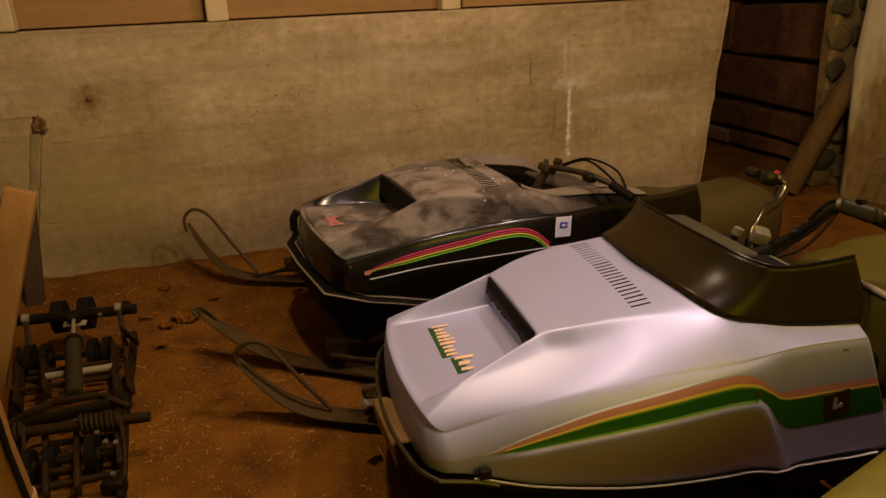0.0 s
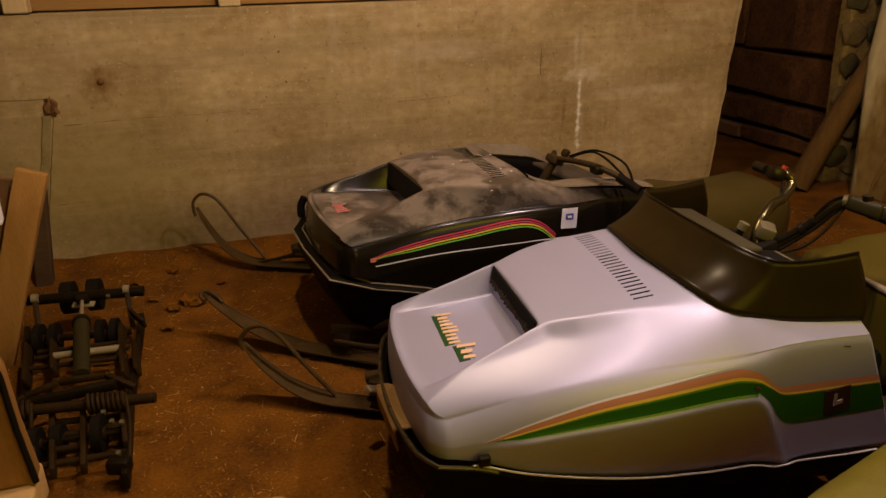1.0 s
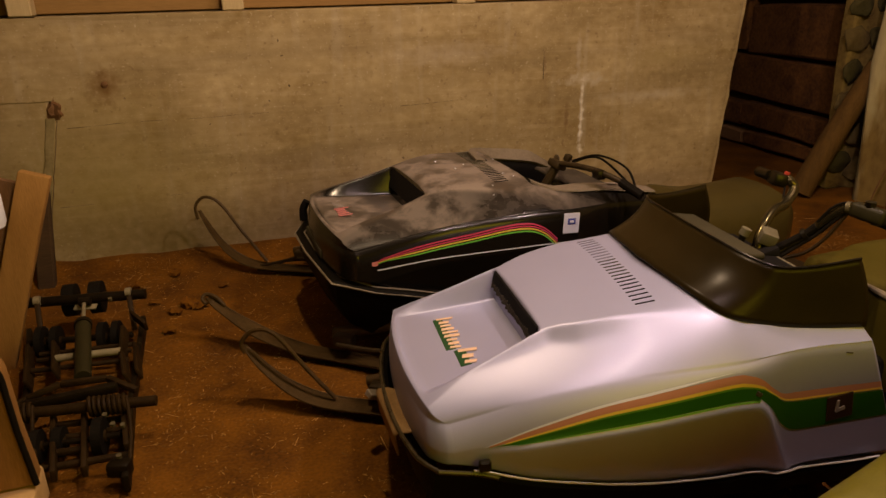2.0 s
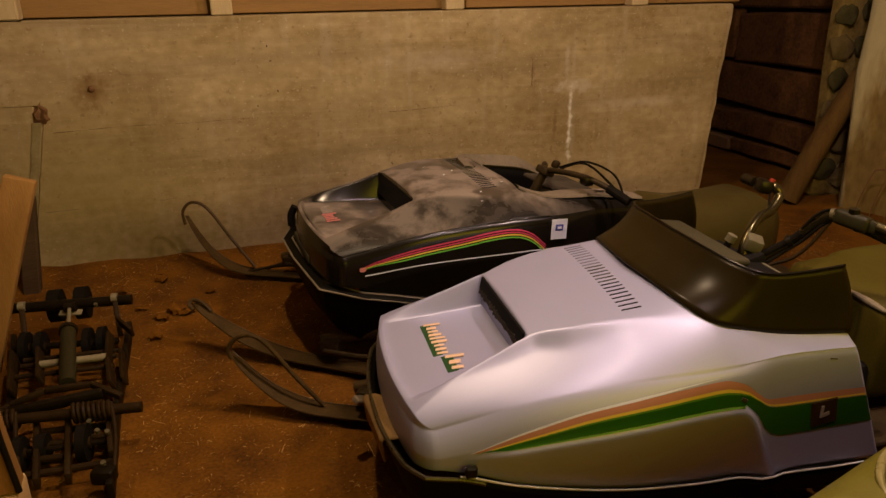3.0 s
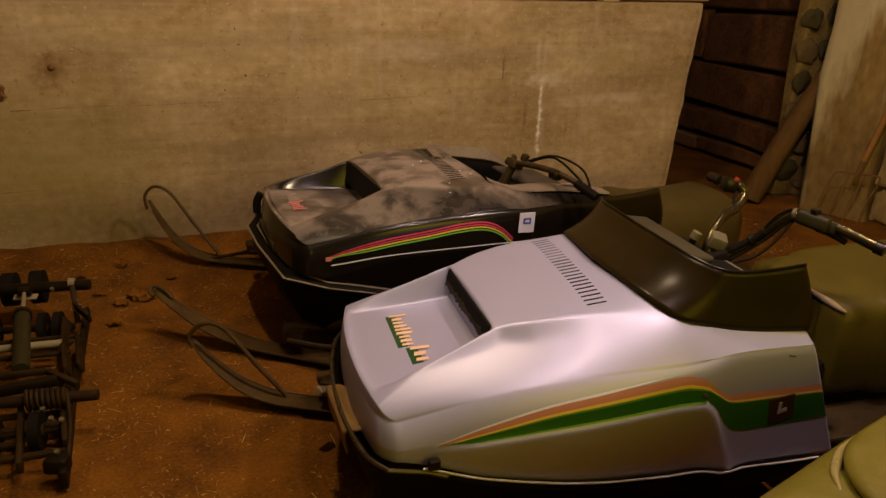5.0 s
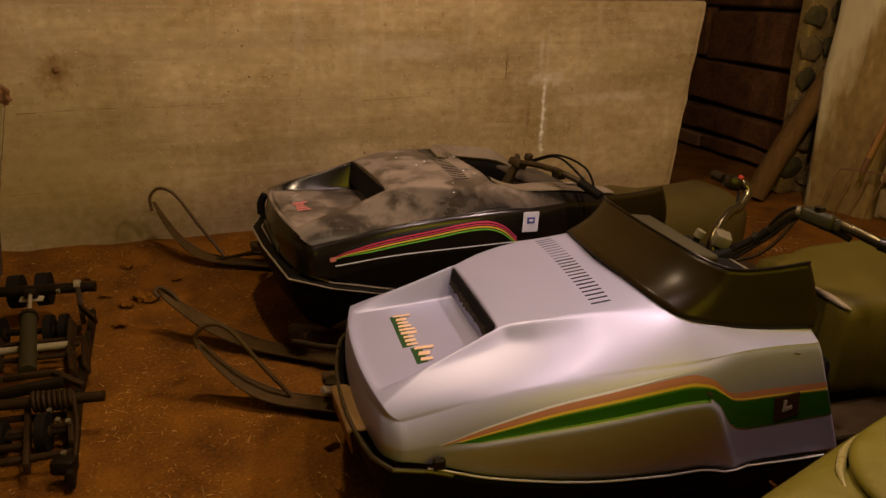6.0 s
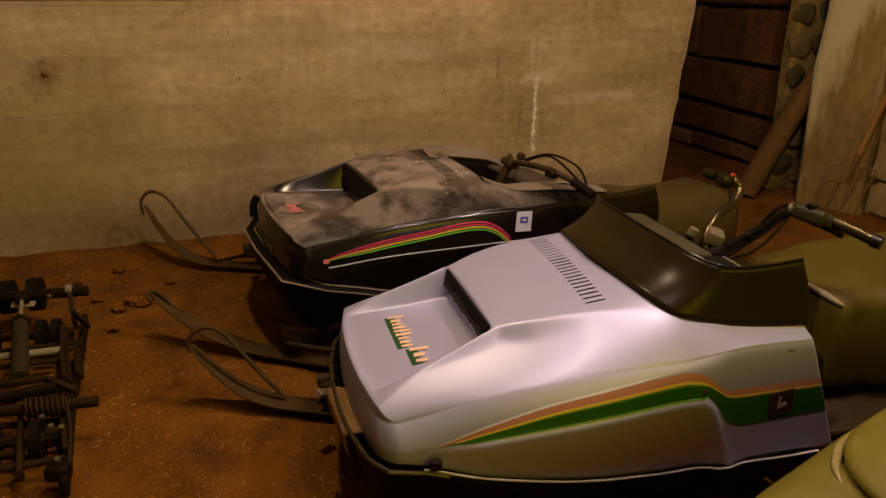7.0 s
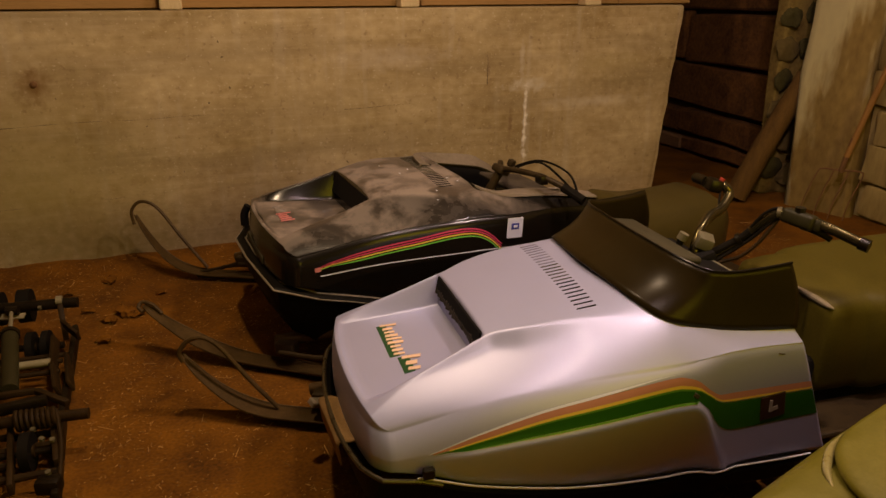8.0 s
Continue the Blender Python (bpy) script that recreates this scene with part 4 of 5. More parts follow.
def ski(parent, m, tip=0.42, rise=0.20, power=2.0, loop=(), post=True):
    """A pressed steel ski: upturned tip, turned-up edges, wear bar, leaf spring, spindle, and the rod loop at its tip."""
    inv = parent.matrix_world.inverted() @ m
    rows = []

    def lift(s):
        return 0.025 + rise * max(-s / tip, 0) ** power

    for k in range(38):
        s = -tip + (tip + 0.5) * k / 37
        w = 0.045 - 0.022 * smooth((-s - tip + 0.26) / 0.26) - 0.012 * smooth((-s - tip + 0.04) / 0.04)
        rows.append([inv @ Vector((s, y * w, lift(s) + e)) for y, e in ((-1, 0.009), (-0.93, 0.001), (-0.4, 0.0), (0, 0.004), (0.4, 0.0), (0.93, 0.001), (1, 0.009))])
    blade = strip("ski", rows, SKI_STEEL, parent, "dirty black steel ski with an upturned tip", 40, 0.004)

    def put(bm, name, mat, label=""):
        bmesh.ops.transform(bm, matrix=inv, verts=bm.verts)
        return part(name, bm, mat, parent, label)

    if loop:
        put(tube([(x, y, z) for x, y, z in loop], 0.0085, 8), "ski_loop", SKI_STEEL, "bent rod loop on the ski tip")
    put(block((0.62, 0.022, 0.018), Matrix.Translation((0.16, 0, 0.012)), 0.004), "wear_bar", DULL_STEEL)
    for i, (l, z) in enumerate(((0.50, 0.07), (0.40, 0.080), (0.28, 0.090))[: 3 if post else 0]):
        put(tube([(0.12 - l / 2, 0, z - 0.035), (0.12, 0, z + 0.012), (0.12 + l / 2, 0, z - 0.035)], 0.008, 6), "spring_leaf", DULL_STEEL)
    put(block((0.08, 0.06, 0.05), Matrix.Translation((0.12, 0, 0.11)), 0.008, 2), "spring_saddle", DULL_STEEL)
    put(tube([(0.06, 0.03, 0.115), (0.26, 0.05, 0.165), (0.46, 0.06, 0.215)], 0.024, 12), "shock", SKI_STEEL)
    put(tube([(0.10, -0.03, 0.10), (0.30, -0.05, 0.115), (0.48, -0.05, 0.17)], 0.010, 8), "radius_rod", DULL_STEEL)
    if post:
        put(tube([(0.12, 0, 0.12), (0.14, 0, 0.26), (0.15, 0, 0.34)], 0.016, 10), "spindle", DULL_STEEL)
    return blade


def rounded_body(parent, name, stations, mat, label="", power=3.2, n=28):
    """A loft of rounded-box sections: x, half width, bottom, top."""
    verts, faces = [], []
    for x, w, lo, hi in stations:
        for k in range(n):
            a = 2 * math.pi * k / n
            c, s = math.cos(a), math.sin(a)
            verts.append((x, math.copysign(abs(c) ** (2 / power), c) * w, (lo + hi) / 2 + math.copysign(abs(s) ** (2 / power), s) * (hi - lo) / 2))
    for i in range(len(stations) - 1):
        for k in range(n):
            faces.append((i * n + k, i * n + (k + 1) % n, (i + 1) * n + (k + 1) % n, (i + 1) * n + k))
    faces.append(tuple(range(n))[::-1])
    faces.append(tuple((len(stations) - 1) * n + k for k in range(n)))
    return link(name, verts, faces, mat, parent, label, 50)


def chassis(parent, seat_mat, short=1.0, low=0.0):
    part("tunnel", block((1.55 * short, 0.40, 0.24 - low), Matrix.Translation((0.98 + 0.775 * short, 0, 0.24 - low / 2)), 0.02, 2), BLACK_MATT, parent, "black painted tunnel")
    for s in (-1, 1):
        part("running_board", block((1.15 * short, 0.16, 0.015), Matrix.Translation((1.22 + 0.575 * short, s * 0.285, 0.205)), 0.004), DULL_STEEL, parent, "worn brown running board")
        part("board_edge", tube([(1.23, s * 0.365, 0.21), (1.22 + 1.15 * short, s * 0.365, 0.21)], 0.010, 8, rounded=False), DULL_STEEL, parent)
    rounded_body(parent, "track", [(x, w, lo + 0.55 * low * (x - 0.6), hi) for x, w, lo, hi in [(1.05, 0.17, 0.03, 0.17), (1.12, 0.185, 0.012, 0.25), (1.12 + 0.6 * short, 0.19, 0.006, 0.27), (1.12 + 1.23 * short, 0.19, 0.012, 0.27), (1.12 + 1.36 * short, 0.18, 0.06, 0.22)]], RUBBER, "black rubber drive track", 5)
    if low:
        stations = [(1.39, 0.13, 0.16, 0.38), (1.40, 0.18, 0.12, 0.435), (1.42, 0.215, 0.10, 0.465), (1.46, 0.235, 0.09, 0.48), (1.52, 0.24, 0.09, 0.47), (1.61, 0.225, 0.10, 0.46), (1.77, 0.225, 0.10, 0.47), (1.92, 0.22, 0.12, 0.49), (1.98, 0.19, 0.16, 0.46), (2.0, 0.14, 0.22, 0.41)]
    else:
        stations = [(1.383, 0.195, 0.26, 0.528), (1.388, 0.212, 0.24, 0.546), (1.402, 0.222, 0.23, 0.556), (1.48, 0.226, 0.23, 0.563), (1.535, 0.224, 0.23, 0.565), (1.545, 0.232, 0.23, 0.566), (1.56, 0.246, 0.23, 0.568), (1.59, 0.255, 0.23, 0.571), (1.66, 0.258, 0.24, 0.576), (1.95, 0.24, 0.24, 0.59), (2.28, 0.22, 0.26, 0.60), (2.42, 0.19, 0.30, 0.58), (2.46, 0.14, 0.36, 0.53)]
    rounded_body(parent, "seat", stations, seat_mat, "long olive vinyl seat, worn", 3.2 if low else 7)
    if not low:
        part("worn_seam", tube([(1.389, -0.05, 0.549), (1.388, -0.10, 0.548), (1.388, -0.15, 0.546), (1.391, -0.195, 0.541), (1.40, -0.215, 0.536)], lambda t: 0.003 + 0.008 * math.sin(math.pi * t), 10), TRIM, parent, "pale worn seam of the seat")
    # engine bay seen through the cowl
    part("engine_bay", block((0.95, 0.60, 0.26), Matrix.Translation((0.62, 0, 0.30)), 0.02), BLACK_MATT, parent, "dark engine bay")


def snowmobile(m, paint, hood_label, label, trim, short=1.0, low=0.0):
    sled = thing("snowmobile", m, label, "snowmobile", "parked snowmobiles")
    bpy.context.view_layer.update()
    hood_skin(sled, paint, hood_label)
    (angular_pan if HOOD["pan"] else belly_pan)(sled, trim)
    louvres(sled, BLACK_MATT)
    chassis(sled, VINYL if low else SEAT_VINYL, short, low)
    # a black block stands for the shade inside the intake opening
    part("intake_mouth", block((0.010, 0.405, 0.042 + 1.7 * HOOD["drop"]), Matrix.Translation((0.2862, 0, 0.584 - 1.8 * HOOD["drop"])) @ pose(0, 0, 0, 0, 12, 0), 0.003), BLACK_MATT, sled, "black block for the dark intake mouth")
    return sled


A4, B4 = radians(-4.0), radians(3.2)


def ground_pose(angle, along, across):
    c, s = math.cos(angle), math.sin(angle)
    return Matrix.Translation((along * c - across * s, along * s + across * c, 0)) @ Matrix.Rotation(angle, 4, "Z")


silver_at = ground_pose(A4, 0.273, 1.8)
black_at = ground_pose(B4, 0.448, 2.91) @ Matrix.Rotation(0.055, 4, "Y") @ Matrix.Scale(1.155, 4)
silver = snowmobile(silver_at, SILVER, "glossy silver painted hood with a sunken intake trough", "silver vintage snowmobile with green and orange side stripes", BRIGHT_TRIM)
rng = random.Random(8)
part("foam_edge", merge(*[block((0.010, 0.007, rng.uniform(0.012, 0.030)), Matrix.Translation((0.2795, -0.19 + 0.38 * k / 30, 0.562)) @ pose(0, 0, 0, rng.uniform(-18, 18), 12, 0), 0.002) for k in range(31)]), DUSTY_BLACK, silver, "torn grey foam along the intake mouth")
HOOD.update(drop=0.022, rear=0.022, bulge=0.0, pan=0.045, cut=0.66)
black = snowmobile(black_at, BLACK_PAINT, "dusty glossy black hood with a sunken intake trough", "dusty black vintage snowmobile with thin rainbow side stripes", TRIM, 0.64, 0.14)
HOOD.update(drop=0.0, rear=0.0, bulge=0.014, pan=0.0, cut=0.712)


def world_part(parent, name, bm, mat, label=""):
    bmesh.ops.transform(bm, matrix=parent.matrix_world.inverted(), verts=bm.verts)
    return part(name, bm, mat, parent, label)


# stripes of the silver machine
def s_top(x):
    if x < 0.74:
        return spline(x, (0.06, 0.20, 0.355, 0.50, 0.60, 0.70, 0.74), (0.386, 0.434, 0.480, 0.508, 0.524, 0.537, 0.538))
    return spline(x, (0.74, 0.79, 0.84, 0.875, 0.91, 1.0, 1.11), (0.538, 0.517, 0.474, 0.451, 0.449, 0.447, 0.446))


def s_base(x):
    if x < 0.80:
        return bulge_top(x) + 0.002
    return spline(x, (0.80, 0.85, 0.885, 0.91, 0.95, 1.03, 1.11), (0.448, 0.400, 0.345, 0.322, 0.318, 0.322, 0.326))


def between(f):
    """A share of the way from the lower to the upper edge, squeezed towards the start of the stripes."""
    rear = {0.47: 0.24, 0.54: 0.20, 0.65: 0.14, 0.91: 0.03}.get(f, 0.0)
    return lambda x: s_base(x) + (s_top(x) - s_base(x)) * (f + rear * smooth((x - 0.78) / 0.10) - 0.8 * f * (1 - f) * (1 - smooth((x - 0.08) / 0.36)) if f > 0 else f)


for name, a, b, x0, x1, mat, lift in (
    ("lime_line", -0.01, 0.045, 0.084, 0.80, STRIPE_LIME, 0.0020),
    ("green_band", 0.05, 0.47, 0.084, 1.108, GREEN, 0.0018),
    ("lime_edge", 0.47, 0.54, 0.10, 0.86, STRIPE_LIME, 0.0020),
    ("yellow_line", 0.54, 0.65, 0.13, 1.108, YELLOW, 0.0020),
    ("orange_band", 0.65, 0.91, 0.085, 1.108, ORANGE, 0.0018),
    ("pale_line", 0.91, 1.0, 0.072, 0.745, PAPER, 0.0020),
):
    side_band(name, between(a), between(b), x0, x1, mat, silver, -1, lift, n=110, taper=0.10 if name == "green_band" else 0.0, tail=0.25 if name == "pale_line" else 0.0)
# badge on the side, a plain shape
x, z = 1.003, 0.378
face = [side_point(x, z, -1, 0.003)]
badge = part("badge", block((0.078, 0.005, 0.074), Matrix.Translation(face[0]) @ pose(0, 0, 0, 0, -7, 0), 0.0022), BADGE, silver, "small square brown badge with a plain cream mark")
part("badge_mark", merge(block((0.028, 0.003, 0.012), Matrix.Translation((face[0][0], face[0][1] - 0.0035, z - 0.006)) @ pose(0, 0, 0, 0, -18, 0), 0.001), block((0.010, 0.003, 0.036), Matrix.Translation((face[0][0] - 0.010, face[0][1] - 0.0035, z + 0.004)), 0.001)), DIM_CREAM, badge)


def trough_marks(parent, count, colour, under, x0, y0, step, label, length=0.045):
    """Lettering on the trough floor as plain slanted bars."""
    def at(x, y, dz):
        return Matrix.Translation((x, y, top_z(x, y) + dz)) @ pose(0, 0, 0, 0, -10, 0)
    if under:
        part("print_ground", block((length * 0.7, step * count - 0.004, 0.002), at(x0 - 0.018, y0 - step * (count - 1) / 2, 0.0046), 0.0008), under, parent, "dark green ground of the print")
    for k in range(count):
        y = y0 - step * k
        l = length * (1.2, 0.72, 0.75, 0.9, 1.1, 1.1, 0.72, 0.75, 0.75)[k % 9]
        part("print_bar", block((l, step * (0.50 + 0.14 * (k % 2)), 0.002), at(x0 + (l - length) * 0.3, y, 0.0058) @ pose(0, 0, 0, 0, 0, -16), 0.0007), colour, parent, label if k == 0 else "")


trough_marks(silver, 9, LOGO_ORANGE, DEEP_GREEN, 0.108, 0.135, 0.0225, "orange printed bars", 0.042)
trough_marks(silver, 3, LOGO_ORANGE, DEEP_GREEN, 0.128, -0.078, 0.031, "orange printed bars", 0.044)
HOOD.update(drop=0.022, rear=0.022, bulge=0.0, pan=0.045, cut=0.66)
trough_marks(black, 6, DIM_CREAM, None, 0.045, 0.135, 0.016, "pale worn printed bars", 0.034)
trough_marks(black, 5, FADED_RED, None, 0.045, 0.035, 0.022, "faded red printed bars", 0.045)


# stripes of the black machine: thin lines from one point, which arch down at the rear
def k_line(o):
    def f(x):
        z = spline(x, (0.05, 0.10, 0.255, 0.405, 0.515, 0.595, 0.65, 0.70), (0.407, 0.427, 0.468, 0.497, 0.517, 0.520, 0.501, 0.460))
        return z - o * (0.22 + 0.78 * smooth(x / 0.24))
    return f


for name, o, w, mat in (("pink_line", 0.0, 0.0052, PINK), ("red_line", 0.0085, 0.0050, PINK), ("yellow_line", 0.0165, 0.0058, YELLOW), ("lime_line", 0.0255, 0.0056, LIME)):
    side_band(name, k_line(o + w), k_line(o), 0.045, 0.70, mat, black, -1, 0.002)
side_band("stripe_tip", lambda x: k_line(0.034)(x) - 0.004, k_line(0.0), 0.040, 0.060, FADED_RED, black, -1, 0.0026, n=8)


def k_white(x):
    return spline(x, (0.06, 0.31, 0.60, 0.80), (0.381, 0.418, 0.440, 0.448))


side_band("white_line", lambda x: k_white(x) - 0.0042, k_white, 0.058, 0.8, PAPER, black, -1, 0.002)
x = 0.744
tag = side_point(x, 0.513, -1, 0.009)
tag = part("sticker", block((0.060, 0.0015, 0.072), Matrix.Translation(tag) @ pose(0, 0, 0, 0, 0, 0), 0.001), PAPER, black, "square white paper sticker with a blue mark")
q = side_point(x, 0.519, -1, 0.0125)
part("sticker_mark", merge(block((0.030, 0.002, 0.022), Matrix.Translation((q[0], q[1] + 0.002, q[2])), 0.001)), BLUE, tag)
part("sticker_mark", merge(block((0.015, 0.002, 0.008), Matrix.Translation((q[0], q[1] + 0.0005, q[2])), 0.0005)), PAPER, tag)


rng = random.Random(5)
dots = []
for x, y in ((0.47, -0.03), (0.52, 0.02), (0.60, 0.10), (0.61, -0.15), (0.585, -0.02), (0.63, -0.20), (0.52, -0.27), (0.44, 0.12), (0.655, 0.05), (0.50, -0.33)):
    dots.append(block((rng.uniform(0.004, 0.008), rng.uniform(0.004, 0.007), 0.002), Matrix.Translation((x, y, top_z(x, y) + 0.001)) @ pose(0, 0, 0, 0, 0, rng.uniform(0, 90)), 0.0009))
part("paint_specks", merge(*dots), PAPER, black, "small white paint specks")
HOOD.update(drop=0.0, rear=0.0, bulge=0.014, pan=0.0, cut=0.712)
p = side_point(1.04, 0.535, -1, 0.001)
part("scuff", block((0.022, 0.002, 0.003), Matrix.Translation(p) @ pose(0, 0, 0, 0, 12, 0), 0.0008), BADGE, silver, "small dark scuff")
p = side_point(0.79, 0.468, -1, 0.003)
part("scuff", block((0.020, 0.003, 0.012), Matrix.Translation(p) @ pose(0, 0, 0, 0, 35, 0), 0.002), GREY_PLASTIC, silver, "small chip in the green stripe")


# windshield of the silver machine
def windshield(parent):
    base = [(0.655, 0, 0.694), (0.665, 0.13, 0.690), (0.686, 0.258, 0.676), (0.738, 0.334, 0.642), (0.84, 0.353, 0.614), (0.96, 0.367, 0.597), (1.112, 0.383, 0.590)]
    rim = [(0.800, 0, 0.782), (0.804, 0.13, 0.781), (0.815, 0.25, 0.777), (0.850, 0.326, 0.767), (0.905, 0.344, 0.760), (0.985, 0.353, 0.763), (1.080, 0.362, 0.774)]
    b, r = curve_points(base, 6), curve_points(rim, 6)
    full_b = [Vector((p.x, -p.y, p.z)) for p in b[:0:-1]] + b
    full_r = [Vector((p.x, -p.y, p.z)) for p in r[:0:-1]] + r
    rows = []
    for k in range(11):
        t = k / 10
        rows.append([p.lerp(q, t) + Vector((0.016 * math.sin(math.pi * t), 0, -0.006 * math.sin(math.pi * t))) for p, q in zip(full_b, full_r)])
    strip("windshield", rows, SMOKED, parent, "dark smoked plastic wraparound windshield", 50, 0.004)
    part("windshield_rim", tube(full_r, 0.0035, 6, rounded=False), BLACK_PLASTIC, parent)


windshield(silver)


# cockpit of the silver machine
part("dash", block((0.125, 0.40, 0.024), Matrix.Translation((0.945, 0.10, 0.695)) @ pose(0, 0, 0, 0, 8, 0), 0.011, 3), GREY_PLASTIC, silver, "grey plastic dash pad")
part("console", block((0.22, 0.46, 0.26), Matrix.Translation((1.0, 0, 0.53)) @ pose(0, 0, 0, 0, 8, 0), 0.02, 2), BLACK_MATT, silver)
for s in (-1, 1):
    part("cowl_floor", block((0.30, 0.12, 0.02), Matrix.Translation((0.97, s * 0.29, 0.57)) @ pose(0, 0, 0, s * 12, 6, 0), 0.006), BLACK_MATT, silver)
world_part(silver, "switch_box", block((0.05, 0.062, 0.04), Matrix.Translation((1.510, 1.745, 0.692)) @ pose(0, 0, 0, 8, 18, -30), 0.005, 2), PALE_PLASTIC, "small pale plastic switch box")
part("dash_shelf", block((0.10, 0.22, 0.014), Matrix.Translation((1.075, -0.09, 0.643)) @ pose(0, 0, 0, 0, 8, 0), 0.005, 2), PALE_PLASTIC, silver, "dusty pale shelf under the handlebar")
bar = world_part(silver, "handlebar", tube([(1.645, 1.93, 0.826), (1.675, 1.88, 0.822), (1.686, 1.86, 0.795), (1.632, 1.83, 0.758), (1.575, 1.81, 0.748), (1.52, 1.78, 0.715), (1.485, 1.755, 0.665), (1.49, 1.738, 0.636), (1.515, 1.725, 0.638), (1.546, 1.71, 0.667), (1.581, 1.68, 0.703), (1.607, 1.66, 0.737), (1.629, 1.63, 0.780), (1.651, 1.59, 0.811), (1.693, 1.50, 0.804), (1.735, 1.375, 0.776)], 0.0155, 12, 5), STEEL, "chromed handlebar")
for name, pts, r in (("grip", [(1.655, 1.995, 0.824), (1.642, 1.925, 0.828)], 0.0175), ("grip", [(1.731, 1.385, 0.778), (1.741, 1.362, 0.774)], 0.0185)):
    world_part(silver, name, tube(pts, r, 12, rounded=False), BLACK_PLASTIC, "black rubber grip")
bm = merge(block((0.05, 0.10, 0.046), Matrix.Translation((1.672, 1.548, 0.806)) @ pose(0, 0, 0, 6, 12, 18), 0.013, 3), block((0.032, 0.045, 0.035), Matrix.Translation((1.69, 1.505, 0.800)) @ pose(0, 0, 0, 6, 12, 18), 0.009, 2))
world_part(silver, "throttle_housing", bm, SHOCK_PAINT, "dull olive throttle housing")
world_part(silver, "clamp_ring", tube([(1.646, 1.602, 0.812), (1.651, 1.592, 0.813)], 0.0185, 14, rounded=False), BOLT_STEEL, "bright clamp ring")
world_part(silver, "brake_lever", tube([(1.672, 1.535, 0.79), (1.69, 1.505, 0.782), (1.72, 1.468, 0.762)], lambda t: 0.013 - 0.004 * t, 8), BLACK_PLASTIC)
world_part(silver, "lever_pivot", tube([(1.668, 1.545, 0.826), (1.668, 1.545, 0.842)], 0.015, 10, rounded=False), BLACK_PLASTIC)
world_part(silver, "switch_housing", block((0.05, 0.06, 0.044), Matrix.Translation((1.652, 1.90, 0.822)) @ pose(0, 0, 0, 0, 15, -15), 0.012, 2), BLACK_PLASTIC)
world_part(silver, "stop_button", tube([(1.672, 1.888, 0.836), (1.676, 1.886, 0.846)], 0.009, 10, rounded=False), RED, "small red stop button")
world_part(silver, "steering_post", tube([(1.42, 1.74, 0.50), (1.49, 1.735, 0.655)], 0.02, 10, rounded=False), DULL_STEEL)
world_part(silver, "post_clamp", block((0.06, 0.08, 0.034), Matrix.Translation((1.497, 1.735, 0.650)) @ pose(0, 0, 0, 0, -20, -8), 0.008, 2), BLACK_MATT)
world_part(silver, "knob", tube([(1.445, 1.775, 0.695), (1.452, 1.77, 0.716)], 0.016, 14, rounded=False), PALE_PLASTIC, "pale round knob")
world_part(silver, "knob_stem", tube([(1.43, 1.785, 0.63), (1.446, 1.775, 0.697)], 0.011, 10, rounded=False), BLACK_MATT)
world_part(silver, "cable_sleeve", tube([(1.505, 1.728, 0.648), (1.548, 1.702, 0.680), (1.584, 1.672, 0.716), (1.602, 1.655, 0.742)], 0.013, 10), RUBBER, "black sleeve round the cables")
world_part(silver, "cable_tie", tube([(1.580, 1.680, 0.706), (1.588, 1.673, 0.714)], 0.022, 12, rounded=False), BLACK_PLASTIC)
world_part(silver, "control_cable", tube([(1.655, 1.60, 0.802), (1.63, 1.605, 0.765), (1.601, 1.62, 0.713), (1.565, 1.645, 0.668), (1.524, 1.68, 0.641), (1.45, 1.70, 0.60)], 0.0055, 8), SKID_BROWN)
world_part(silver, "control_cable", tube([(1.655, 1.59, 0.825), (1.637, 1.61, 0.823), (1.618, 1.632, 0.800), (1.600, 1.655, 0.755)], 0.0045, 6), RUBBER)
world_part(silver, "control_cable", tube([(1.655, 1.60, 0.80), (1.625, 1.615, 0.772), (1.595, 1.645, 0.72), (1.54, 1.69, 0.655), (1.47, 1.72, 0.60)], 0.005, 6), RUBBER)
world_part(silver, "control_cable", tube([(1.665, 1.88, 0.81), (1.615, 1.825, 0.745), (1.54, 1.79, 0.72), (1.49, 1.77, 0.64)], 0.004, 6), RUBBER)

# cockpit of the black machine
part("dash", block((0.20, 0.34, 0.02), Matrix.Translation((0.98, -0.03, 0.555)) @ pose(0, 0, 0, 0, 6, 0), 0.012, 3), DUSTY_BLACK, black, "dusty black dash pad")
bar = world_part(black, "handlebar", tube([(1.40, 3.05, 0.66), (1.35, 2.95, 0.69), (1.31, 2.86, 0.69), (1.30, 2.80, 0.70), (1.33, 2.70, 0.71), (1.37, 2.58, 0.71), (1.43, 2.47, 0.68), (1.46, 2.42, 0.65)], 0.0125, 10, 5), DULL_STEEL, "dull steel handlebar")
world_part(black, "grip", tube([(1.42, 2.49, 0.685), (1.47, 2.41, 0.645)], 0.019, 10, rounded=False), RUBBER)
world_part(black, "throttle_housing", block((0.04, 0.06, 0.04), Matrix.Translation((1.37, 2.58, 0.70)), 0.01, 2), BLACK_PLASTIC)
world_part(black, "post_clamp", block((0.06, 0.07, 0.035), Matrix.Translation((1.30, 2.83, 0.69)) @ pose(0, 0, 0, 10, 20, 20), 0.01, 2), DULL_STEEL)
world_part(black, "switch_block", block((0.034, 0.03, 0.034), Matrix.Translation((1.335, 2.80, 0.722)) @ pose(0, 0, 0, 20, 10, 30), 0.009, 2), DULL_STEEL)
